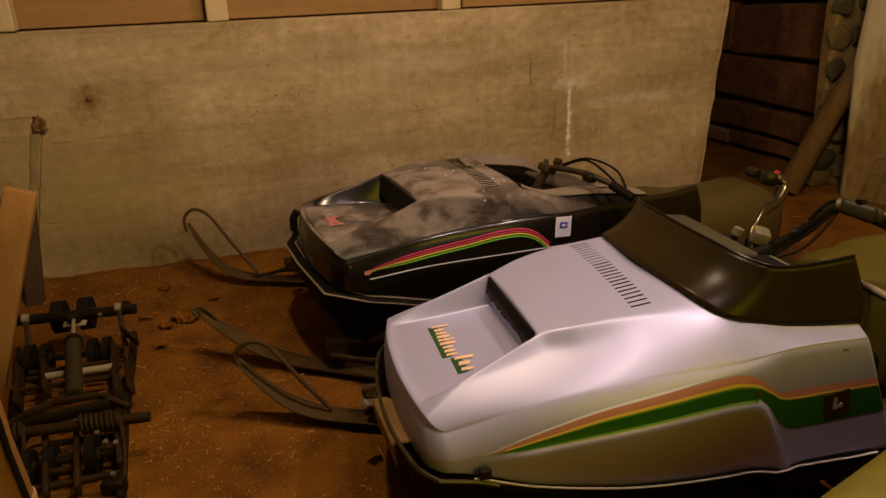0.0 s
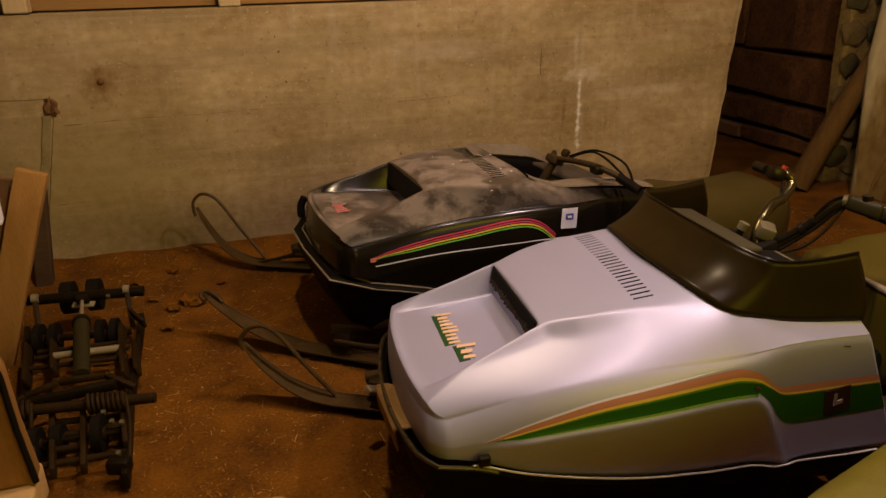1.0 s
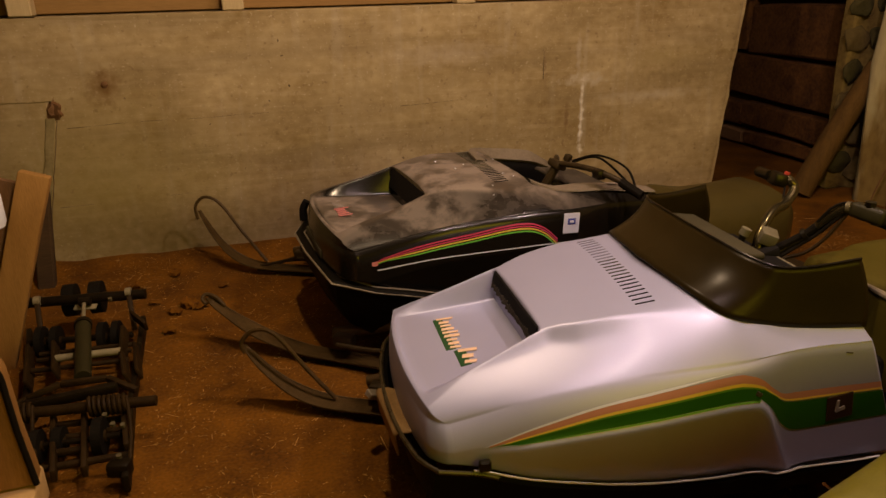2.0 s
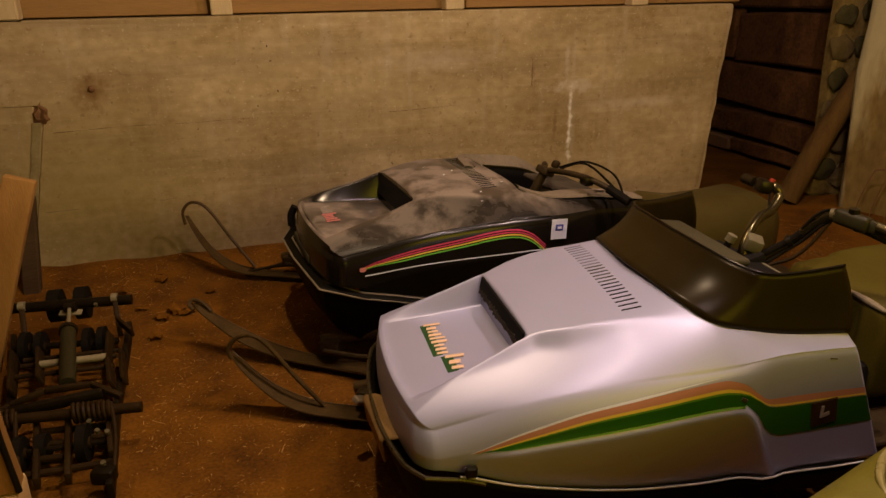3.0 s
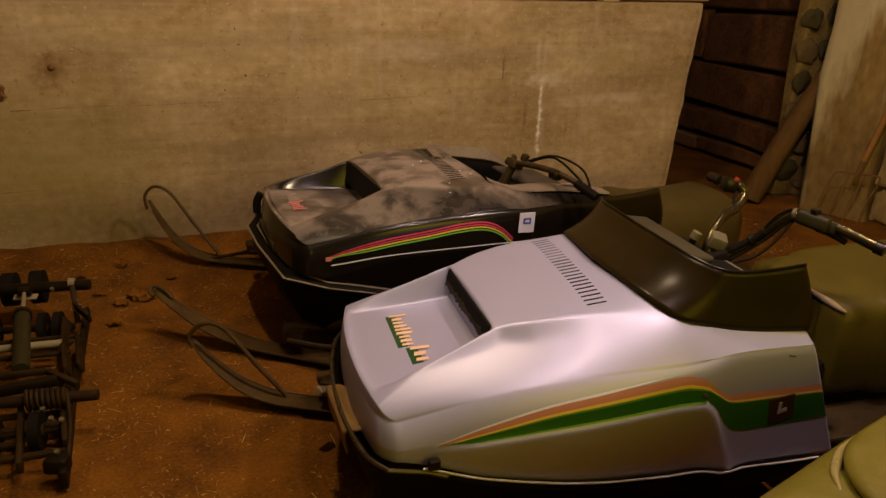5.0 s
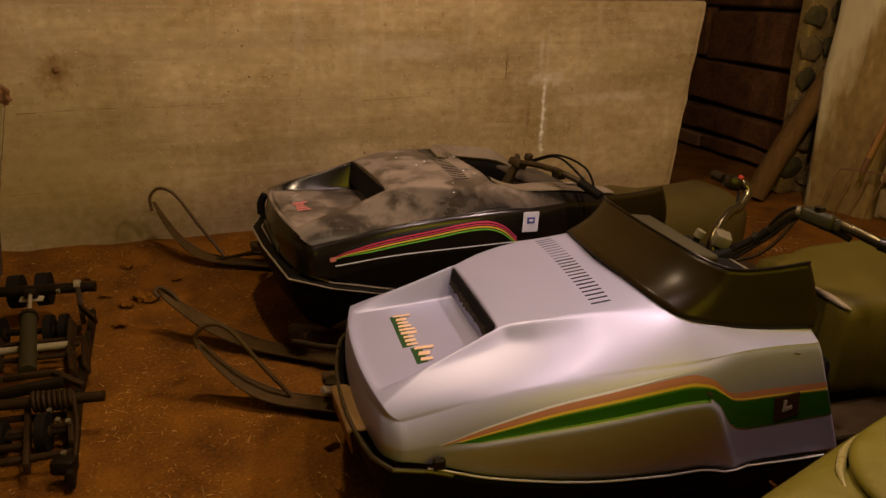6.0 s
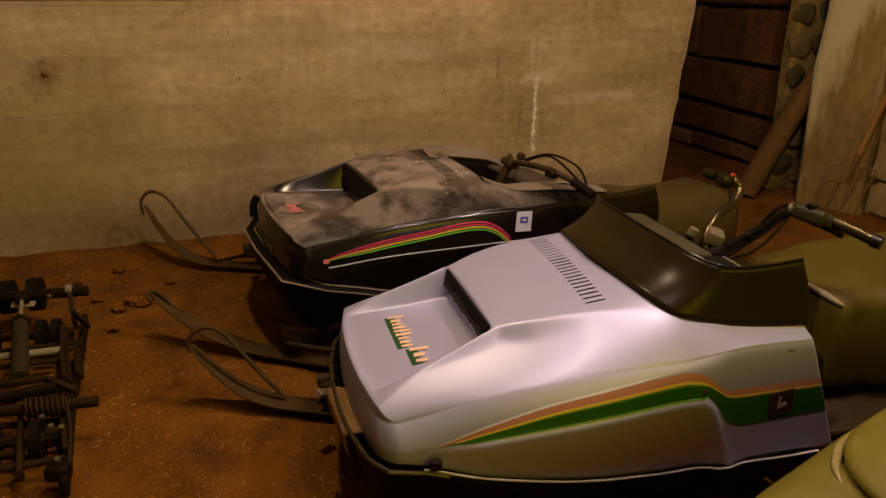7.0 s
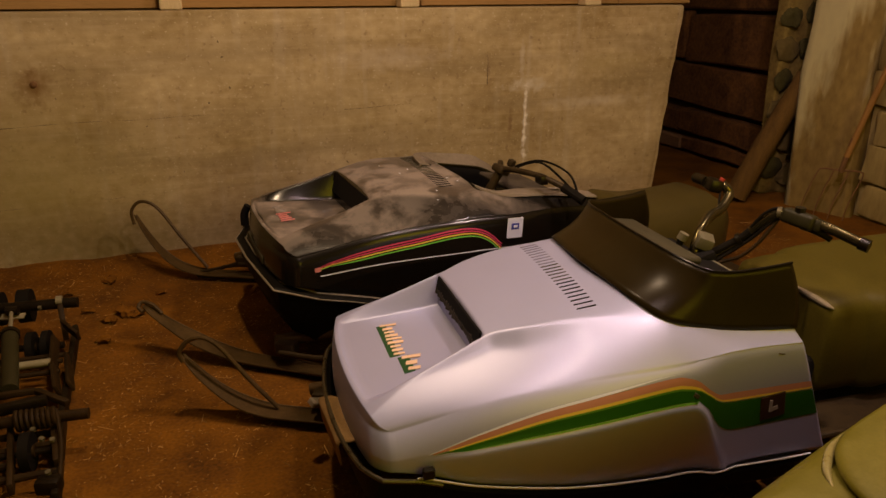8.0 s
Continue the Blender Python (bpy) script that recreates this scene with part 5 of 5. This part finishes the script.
world_part(black, "steering_post", tube([(1.20, 2.86, 0.50), (1.30, 2.83, 0.69)], 0.02, 10, rounded=False), DULL_STEEL)
world_part(black, "control_cable", tube([(1.33, 2.75, 0.72), (1.40, 2.65, 0.76), (1.46, 2.52, 0.73), (1.47, 2.45, 0.65)], 0.005, 6), RUBBER)
world_part(black, "control_cable", tube([(1.33, 2.78, 0.70), (1.42, 2.70, 0.74), (1.47, 2.56, 0.68), (1.49, 2.47, 0.62)], 0.005, 6), RUBBER)
FLANGE = material("dusty flange", (0.13, 0.10, 0.065), (0.26, 0.21, 0.145), 0.7, 0, 14, 90, 0.1)
rows = []
for k in range(25):
    x = 0.665 + 0.44 * k / 24
    w = spline(x, (0.66, 0.70, 0.76, 0.92, 1.11), (0.262, 0.303, 0.345, 0.370, 0.388))
    z = spline(x, (0.66, 0.70, 0.76, 0.92, 1.11), (0.622, 0.607, 0.600, 0.602, 0.588))
    d = 0.055 + 0.055 * smooth((x - 0.66) / 0.2)
    rows.append([(x + rear_shear(x, z), -w - 0.004, z - 0.002), (x + rear_shear(x, z), -w - 0.002, z + 0.005), (x + rear_shear(x, z), -w + d * 0.5, z + 0.007), (x + rear_shear(x, z), -w + d, z - 0.002), (x + rear_shear(x, z), -w + d + 0.002, z - 0.012)])
strip("cowl_flange", rows, FLANGE, black, "dusty grey flange of the cowl opening")
# the raised far side of the opening: a rim that folds down into the cowl
upper = curve_points([(0.585, 0.05, 0.634), (0.60, 0.17, 0.640), (0.640, 0.235, 0.640), (0.72, 0.275, 0.630), (0.90, 0.285, 0.614), (0.965, 0.29, 0.588), (1.06, 0.31, 0.535)], 5)
lower = curve_points([(0.625, 0.04, 0.628), (0.645, 0.14, 0.622), (0.675, 0.205, 0.604), (0.74, 0.24, 0.592), (0.90, 0.245, 0.574), (0.97, 0.255, 0.556), (1.06, 0.28, 0.515)], 5)
strip("cowl_rim", [[p + Vector((0, 0.006, -0.03)), p, p.lerp(q, 0.5) + Vector((0, 0, 0.003)), q, q + Vector((0, 0.006, -0.012))] for p, q in zip(upper, lower)], FLANGE, black, "dusty upper rim of the cowl opening", 50, 0.003)
# an added black sheet closes the opening and gives it its darkness
strip("cowl_liner", [[q + Vector((0, 0.004, 0.002)), q + Vector((0.0, 0.03, -0.05)), q + Vector((0.0, 0.03, -0.34))] for q in lower], BLACK_MATT, black, "added black sheet inside the cowl", 40, 0.003)
part("paper_scrap", block((0.055, 0.028, 0.002), Matrix.Translation((0.965, -0.325, 0.612)) @ pose(0, 0, 0, -6, 6, 12), 0.0008), DIM_CREAM, black, "scrap of pale paper in the cowl")
part("bumper_post", tube([(-0.045, 0.345, 0.345), (-0.045, 0.35, 0.39), (-0.03, 0.345, 0.425)], 0.016, 8), BLACK_MATT, black)
part("headlight_slot", block((0.016, 0.30, 0.034), Matrix.Translation((-0.055, 0.02, 0.36)), 0.006, 2), GREY_PLASTIC, black)

# skis
ski(black, pose(0.13, 3.70, 0, 0, 0, -28), 0.45, 0.30, 3.4, ((-0.445, -0.03, 0.29), (-0.455, -0.02, 0.36), (-0.41, 0, 0.405), (-0.33, 0.012, 0.37), (-0.22, 0.02, 0.21), (-0.10, 0.024, 0.05)))
ski(black, pose(0.20, 2.68, 0, 0, 0, -36.5), 0.53, 0.175, 2.0, ((-0.52, -0.02, 0.185), (-0.545, -0.012, 0.20), (-0.54, 0.008, 0.215), (-0.50, 0.018, 0.205), (-0.46, 0.02, 0.17)), post=False)
ski(silver, pose(0.26, 2.25, 0, 0, 0, -29), 0.395, 0.20, 2.6, ((-0.38, -0.022, 0.215), (-0.39, -0.02, 0.255), (-0.345, -0.005, 0.30), (-0.27, 0.005, 0.285), (-0.16, 0.012, 0.15), (-0.06, 0.014, 0.04)), post=False)
world_part(silver, "bracket", block((0.05, 0.035, 0.022), Matrix.Translation((0.308, 2.02, 0.20)) @ pose(0, 0, 0, 20, 25, 30), 0.004), TRIM, "pale bent metal bracket")

# nose bumper of the silver machine
rows = []
for k in range(15):
    t = k / 14
    y = 0.044 - 0.236 * t
    inner, outer = -0.050 + 0.013 * t, -0.114 + 0.020 * t
    rows.append([(inner, y - 0.055 * (1 - t) - 0.025 * t, 0.352), ((inner + outer) / 2, y - 0.02, 0.348), (outer + 0.004, y, 0.336), (outer - 0.003, y + 0.002, 0.326), (outer + 0.004, y + 0.004, 0.262)])
strip("bumper_plate", rows, BUMPER_RUST, silver, "brown rusty bumper plate on the nose", 40, 0.005)
part("hood_latch", block((0.03, 0.018, 0.03), Matrix.Translation((0.095, -0.396, 0.35)), 0.004), BLACK_PLASTIC, silver)


# ---------------------------------------------------------------- loose track suspension
def suspension():
    skid = thing("track_suspension", pose(-0.65, 2.35, 0), "greasy black snowmobile skid frame with springs lying on the floor", "suspension")

    def rod(name, points, r, mat=SKID_STEEL, label="", sides=10, rounded=False):
        return part(name, tube(points, r, sides, rounded=rounded), mat, skid, label)

    def bar(name, a, b, w, h, mat=SKID_BROWN, label="", roll=0.0):
        a, b = Vector(a), Vector(b)
        m = Matrix.Translation((a + b) / 2) @ (b - a).to_track_quat("X", "Z").to_matrix().to_4x4() @ pose(0, 0, 0, roll)
        return part(name, block(((b - a).length, w, h), m, min(w, h) * 0.25, 2), mat, skid, label)

    def wheel(x, y, z, r, width=0.026):
        ob = rod("idler_wheel", [(x - width / 2, y, z), (x + width / 2, y - 0.002, z)], r, RUBBER, "black rubber idler wheel", 24)
        part("hub", tube([(x - width * 0.7, y, z), (x + width * 0.7, y - 0.002, z)], r * 0.32, 14, rounded=False), SKID_BROWN, ob)

    # long slide rails
    for pts in ([(-0.335, 0.86, 0.05), (-0.28, 0.60, 0.035), (-0.20, 0.15, 0.035), (-0.14, -0.26, 0.035)], [(0.13, 0.84, 0.05), (0.135, 0.60, 0.035), (0.15, 0.15, 0.035), (0.185, -0.335, 0.035)]):
        for a, b in zip(pts, pts[1:]):
            bar("rail", a, b, 0.022, 0.06, SKID_STEEL, "dark slide rail")
    # top shaft with rollers, wheels behind it
    rod("upper_shaft", [(-0.37, 0.878, 0.19), (0.16, 0.813, 0.19)], 0.022, SKID_STEEL, "", 14)
    for x, y in ((-0.275, 0.858), (0.092, 0.832)):
        rod("roller", [(x - 0.012, y - 0.012, 0.205), (x + 0.012, y - 0.014, 0.205)], 0.020, WORN_STEEL, "bright worn roller", 12)
        bar("roller_bracket", (x, y - 0.02, 0.20), (x + 0.02, y - 0.14, 0.08), 0.022, 0.016)
    for x in (-0.165, -0.058):
        wheel(x, 0.935, 0.155, 0.072, 0.05)
    for x, y in ((-0.245, 0.68), (-0.185, 0.665), (-0.005, 0.645), (0.05, 0.64)):
        wheel(x, y, 0.085, 0.066)
    rod("wheel_axle", [(-0.30, 0.69, 0.085), (0.11, 0.635, 0.085)], 0.014)
    bar("pale_plate", (-0.125, 0.79, 0.175), (-0.035, 0.775, 0.175), 0.03, 0.008, WORN_STEEL, "worn bright plate", 20)
    # shock absorber
    rod("shock_rod", [(-0.078, 0.76, 0.20), (-0.051, 0.558, 0.19)], 0.008, WORN_STEEL, "bright shock absorber rod")
    rod("shock_body", [(-0.051, 0.562, 0.19), (-0.045, 0.52, 0.188), (0.002, 0.18, 0.15)], 0.029, SHOCK_PAINT, "dull olive shock absorber body", 18)
    rod("shock_collar", [(-0.052, 0.57, 0.191), (-0.049, 0.545, 0.19)], 0.034, SKID_STEEL, "", 16)
    rod("shock_eye", [(-0.10, 0.785, 0.20), (-0.055, 0.78, 0.20)], 0.020)
    # cross shafts
    rod("cross_shaft", [(-0.135, 0.412, 0.13), (0.098, 0.401, 0.13)], 0.0145, WORN_STEEL, "bright worn cross shaft", 14)
    for y in (0.385, 0.47, 0.52):
        rod("cross_shaft", [(-0.22, y + 0.01, 0.10), (0.125, y - 0.01, 0.10)], 0.010, SKID_BROWN)
    for a, b in (((-0.165, 0.56, 0.12), (-0.115, 0.30, 0.12)), ((0.09, 0.60, 0.13), (0.105, 0.38, 0.11)), ((0.105, 0.40, 0.11), (0.135, 0.22, 0.10)), ((0.13, 0.55, 0.07), (0.165, 0.30, 0.07)), ((-0.27, 0.60, 0.10), (-0.215, 0.30, 0.09)), ((0.11, 0.70, 0.15), (0.17, 0.62, 0.12))):
        bar("side_plate", a, b, 0.014, 0.05, SKID_BROWN, "bent flat steel side plate", 18)
    # swing arm
    arm = [(-0.215, 0.075, 0.125), (-0.165, 0.106, 0.14), (-0.062, 0.138, 0.16), (0.09, 0.133, 0.16), (0.193, 0.048, 0.14)]
    for a, b in zip(arm, arm[1:]):
        bar("swing_arm", a, b, 0.022, 0.022, SKID_BROWN)
    bar("swing_beam", (-0.225, 0.073, 0.125), (0.13, 0.087, 0.145), 0.034, 0.036, SKID_STEEL)
    # torsion springs on their tube
    rod("spring_tube", [(-0.23, 0.034, 0.13), (0.262, -0.024, 0.13)], 0.0185, SKID_BROWN, "", 14)
    for x0, x1, turns in ((0.045, 0.170, 8), (-0.225, -0.125, 6)):
        n = turns * 10
        coil = [(x0 + (x1 - x0) * k / n, 0.008 - 0.118 * (x0 + (x1 - x0) * k / n) + 0.030 * math.cos(k * 2 * math.pi / 10), 0.13 + 0.030 * math.sin(k * 2 * math.pi / 10)) for k in range(n + 1)]
        part("torsion_spring", tube(coil, 0.0072, 6, 2), SKID_BROWN, skid, "coiled torsion spring")
    rod("spring_leg", [(0.165, 0.0, 0.15), (0.185, -0.12, 0.10), (0.19, -0.25, 0.06)], 0.007, SKID_BROWN, "", 8, True)
    rod("spring_leg", [(-0.13, 0.03, 0.15), (-0.11, -0.10, 0.10), (-0.08, -0.22, 0.06)], 0.007, SKID_BROWN, "", 8, True)
    # ladder of the rear frame
    for a, b in (((-0.08, 0.05, 0.085), (-0.028, -0.258, 0.055)), ((0.019, 0.035, 0.085), (0.060, -0.262, 0.055)), ((0.150, -0.01, 0.085), (0.178, -0.20, 0.07))):
        bar("rear_rail", a, b, 0.018, 0.045, SKID_BROWN)
    for k, (y, x0, x1, z) in enumerate(((0.008, -0.075, 0.025, 0.075), (-0.061, -0.062, 0.035, 0.065), (-0.136, -0.052, 0.045, 0.06), (-0.204, -0.16, 0.185, 0.055), (-0.07, 0.05, 0.16, 0.07), (0.0, 0.03, 0.15, 0.07))):
        rod("rung", [(x0, y + 0.004, z), (x1, y - 0.004, z)], 0.012, SKID_BROWN)
    for x, y, r in ((-0.107, -0.09, 0.055), (-0.042, -0.075, 0.05), (0.085, -0.10, 0.062)):
        wheel(x, y, r + 0.012, r, 0.03)
    rod("wheel_axle", [(-0.15, -0.085, 0.067), (0.17, -0.105, 0.07)], 0.010)
    for x, y, z in ((0.162, -0.115, 0.105), (0.128, -0.09, 0.10), (0.10, -0.05, 0.115), (-0.24, 0.76, 0.10), (0.02, 0.79, 0.19), (0.165, -0.26, 0.085)):
        rod("bolt_head", [(x, y, z), (x, y - 0.003, z + 0.011)], 0.009, BOLT_STEEL, "worn bolt head", 6)
    bar("tail_bracket", (0.13, -0.27, 0.06), (0.20, -0.29, 0.06), 0.05, 0.05, SKID_STEEL)


suspension()


# ---------------------------------------------------------------- timber at the side, fork, third machine
def leaning_gate():
    panel = thing("stall_gate", pose(-0.89, 3.02, 0, 0, 0, 0), "worn wooden board gate with a stout edge plank, leaning", "gate")
    a, b = Vector((-0.15, 0.0, 0.0)), Vector((0.13, 0.02, 0.79))
    d = b - a
    rot = Matrix.Rotation(math.atan2(d.x, d.z), 4, "Y")
    part("edge_plank", block((0.112, 0.05, d.length), Matrix.Translation((a + b) / 2 + Vector((-0.025, 0, 0))) @ rot, 0.008, 2, jitter=0.004, cuts=3), PLANK_EDGE, panel, "lighter worn edge plank")
    for k in range(5):
        part("board", block((0.15, 0.022, d.length - 0.02), Matrix.Translation((a + b) / 2 + Vector((-0.162 - 0.156 * k, 0.03 + 0.004 * (k % 2), 0))) @ rot, 0.004), PLANK if k % 2 else TIMBER_DARK, panel)
    part("rail", block((0.85, 0.03, 0.09), Matrix.Translation((-0.45, 0.062, 0.62)), 0.005), TIMBER_DARK, panel)
    part("post", block((0.085, 0.06, 0.52), Matrix.Translation((-1.04, 3.93, 0.24)) @ pose(0, 0, 0, -4, 6, 0), 0.008), DARK_WOOD, None)


leaning_gate()
tagged(bpy.data.objects["post"], "dark wooden post leaning on the wall", "post")


def pitchfork():
    fork = thing("pitchfork", pose(3.92, 3.535, 0), "old pitchfork with a dark wooden handle leaning on the pillar", "pitchfork")
    part("handle", tube([(0.04, -0.15, 0.42), (0.24, -0.36, 1.7)], 0.019, 10, rounded=False), PLANK, fork, "worn wooden handle")
    part("socket", tube([(0.03, -0.135, 0.32), (0.055, -0.165, 0.54)], 0.017, 10, rounded=False), RUST, fork)
    for k in (-1.5, -0.5, 0.5, 1.5):
        ox, oy = 0.060 * k, -0.063 * k
        part("tine", tube([(0.03, -0.135, 0.33), (0.03 + ox * 0.8, -0.135 + oy * 0.8, 0.332), (0.025 + ox, -0.135 + oy, 0.30), (-0.02 + ox, -0.11 + oy, 0.13), (-0.035 + ox, -0.10 + oy, 0.005)], lambda t: 0.0065 - 0.003 * t, 6), RUST, fork)


pitchfork()


def third_machine():
    other = thing("snowmobile", pose(1.0, 0.62, 0, 0, 0, 15.5), "olive grey vinyl covered seat of another snowmobile", "snowmobile", "parked snowmobiles")
    rounded_body(other, "seat", [(-0.32, 0.17, 0.34, 0.53), (-0.29, 0.215, 0.31, 0.565), (-0.2, 0.242, 0.30, 0.585), (0.0, 0.254, 0.30, 0.592), (0.3, 0.262, 0.30, 0.596), (0.6, 0.256, 0.30, 0.597), (1.0, 0.25, 0.30, 0.597), (1.1, 0.22, 0.30, 0.57)], OLIVE_VINYL, "olive grey vinyl seat", 5.0, 56)
    # the pad: a rounded front on straight sides, its lower edge tucked in over a slit
    def ring(inset, z):
        w, front = 0.217 - inset, 0.052 + inset
        arc = [radians(-90 + 180 * k / 28) for k in range(29)]
        pts = [(front + 0.24 * (1 - math.cos(a) ** 0.85), w * math.sin(a), z) for a in arc]
        return [(1.02, -w, z)] + pts + [(1.02, w, z)]
    rows = [ring(0.014, 0.588), ring(0.010, 0.597), ring(0.001, 0.602), ring(0.0, 0.607), ring(0.004, 0.614), ring(0.014, 0.619), ring(0.05, 0.623), ring(0.12, 0.628), ring(0.20, 0.630)]
    verts = [p for r in rows for p in r]
    n = len(rows[0])
    faces = [(i * n + k, i * n + (k + 1) % n, (i + 1) * n + (k + 1) % n, (i + 1) * n + k) for i in range(len(rows) - 1) for k in range(n)]
    faces.append(tuple((len(rows) - 1) * n + k for k in range(n)))
    link("seat_pad", verts, faces, OLIVE_VINYL, other, "raised vinyl pad", 50)
    # the fold's lighter colour is a painted highlight beside the pad
    part("cover_fold", tube([(0.086, 0.150, 0.590), (0.115, 0.176, 0.592), (0.150, 0.194, 0.594), (0.190, 0.209, 0.594), (0.235, 0.217, 0.594), (0.32, 0.222, 0.594)], lambda t: 0.0015 + 0.0095 * math.sin(math.pi * min(1.0, t * 1.05)) ** 0.9 * (1 - 0.5 * t), 12), GLINT_VINYL, other, "shiny fold of the seat cover with a painted highlight")
    part("tunnel", block((1.3, 0.36, 0.3), Matrix.Translation((0.45, 0, 0.15)), 0.02, 2), BLACK_MATT, other)


third_machine()


def cushion():
    """An upright brown upholstered panel with black piping, standing on a pale wooden block."""
    block_ob = part("wooden_block", block((0.62, 0.30, 0.11), Matrix.Translation((-1.0, 1.93, 0.05)) @ pose(0, 0, 0, 0, 0, 3), 0.01, 2, jitter=0.004, cuts=3), SAWN, None)
    tagged(block_ob, "pale sawn wooden block lying on the floor", "block")
    base = thing("seat_cushion", pose(-1.02, 2.0, 0.115, 0, 0, 3), "worn brown upholstered cushion with black piping, standing upright", "cushion")
    edge = [(-0.36, 0.0), (-0.36, 0.38)] + [(0.31 - 0.10 + 0.10 * math.sin(a), 0.34 + 0.10 * math.cos(a)) for a in [radians(90 * k / 8) for k in range(9)]] + [(0.315, 0.18), (0.33, 0.0)]
    bm = bmesh.new()
    front = [bm.verts.new((x, -0.035, z)) for x, z in edge]
    back = [bm.verts.new((x, 0.035, z)) for x, z in edge]
    bm.faces.new(front)
    bm.faces.new(back[::-1])
    for k in range(len(edge)):
        bm.faces.new((front[k], back[k], back[(k + 1) % len(edge)], front[(k + 1) % len(edge)]))
    part("pad", bm, PLANK, base, angle=30)
    part("piping", tube([(x, -0.037, z) for x, z in edge[1:]], 0.009, 8, rounded=False), RUBBER, base, "black rubber piping")


cushion()


def jug():
    ob = thing("jug", pose(-0.945, 2.93, 0.62), "white plastic jug hanging on the gate", "jug")
    profile = [(0.0, 0.0), (0.05, 0.002), (0.056, 0.02), (0.056, 0.12), (0.045, 0.15), (0.018, 0.17), (0.018, 0.19), (0.0, 0.192)]
    verts, faces, n = [], [], 20
    for r, z in profile:
        verts += [(r * math.cos(2 * math.pi * k / n), r * math.sin(2 * math.pi * k / n), z) for k in range(n)]
    faces = [(i * n + k, i * n + (k + 1) % n, (i + 1) * n + (k + 1) % n, (i + 1) * n + k) for i in range(len(profile) - 1) for k in range(n)]
    link("body", verts, faces, PAPER, ob, "", 40)
    part("hook", tube([(0, 0.0, 0.185), (0, 0.03, 0.23), (0, 0.09, 0.19)], 0.004, 6), DULL_STEEL, ob, "bent wire hook")


jug()
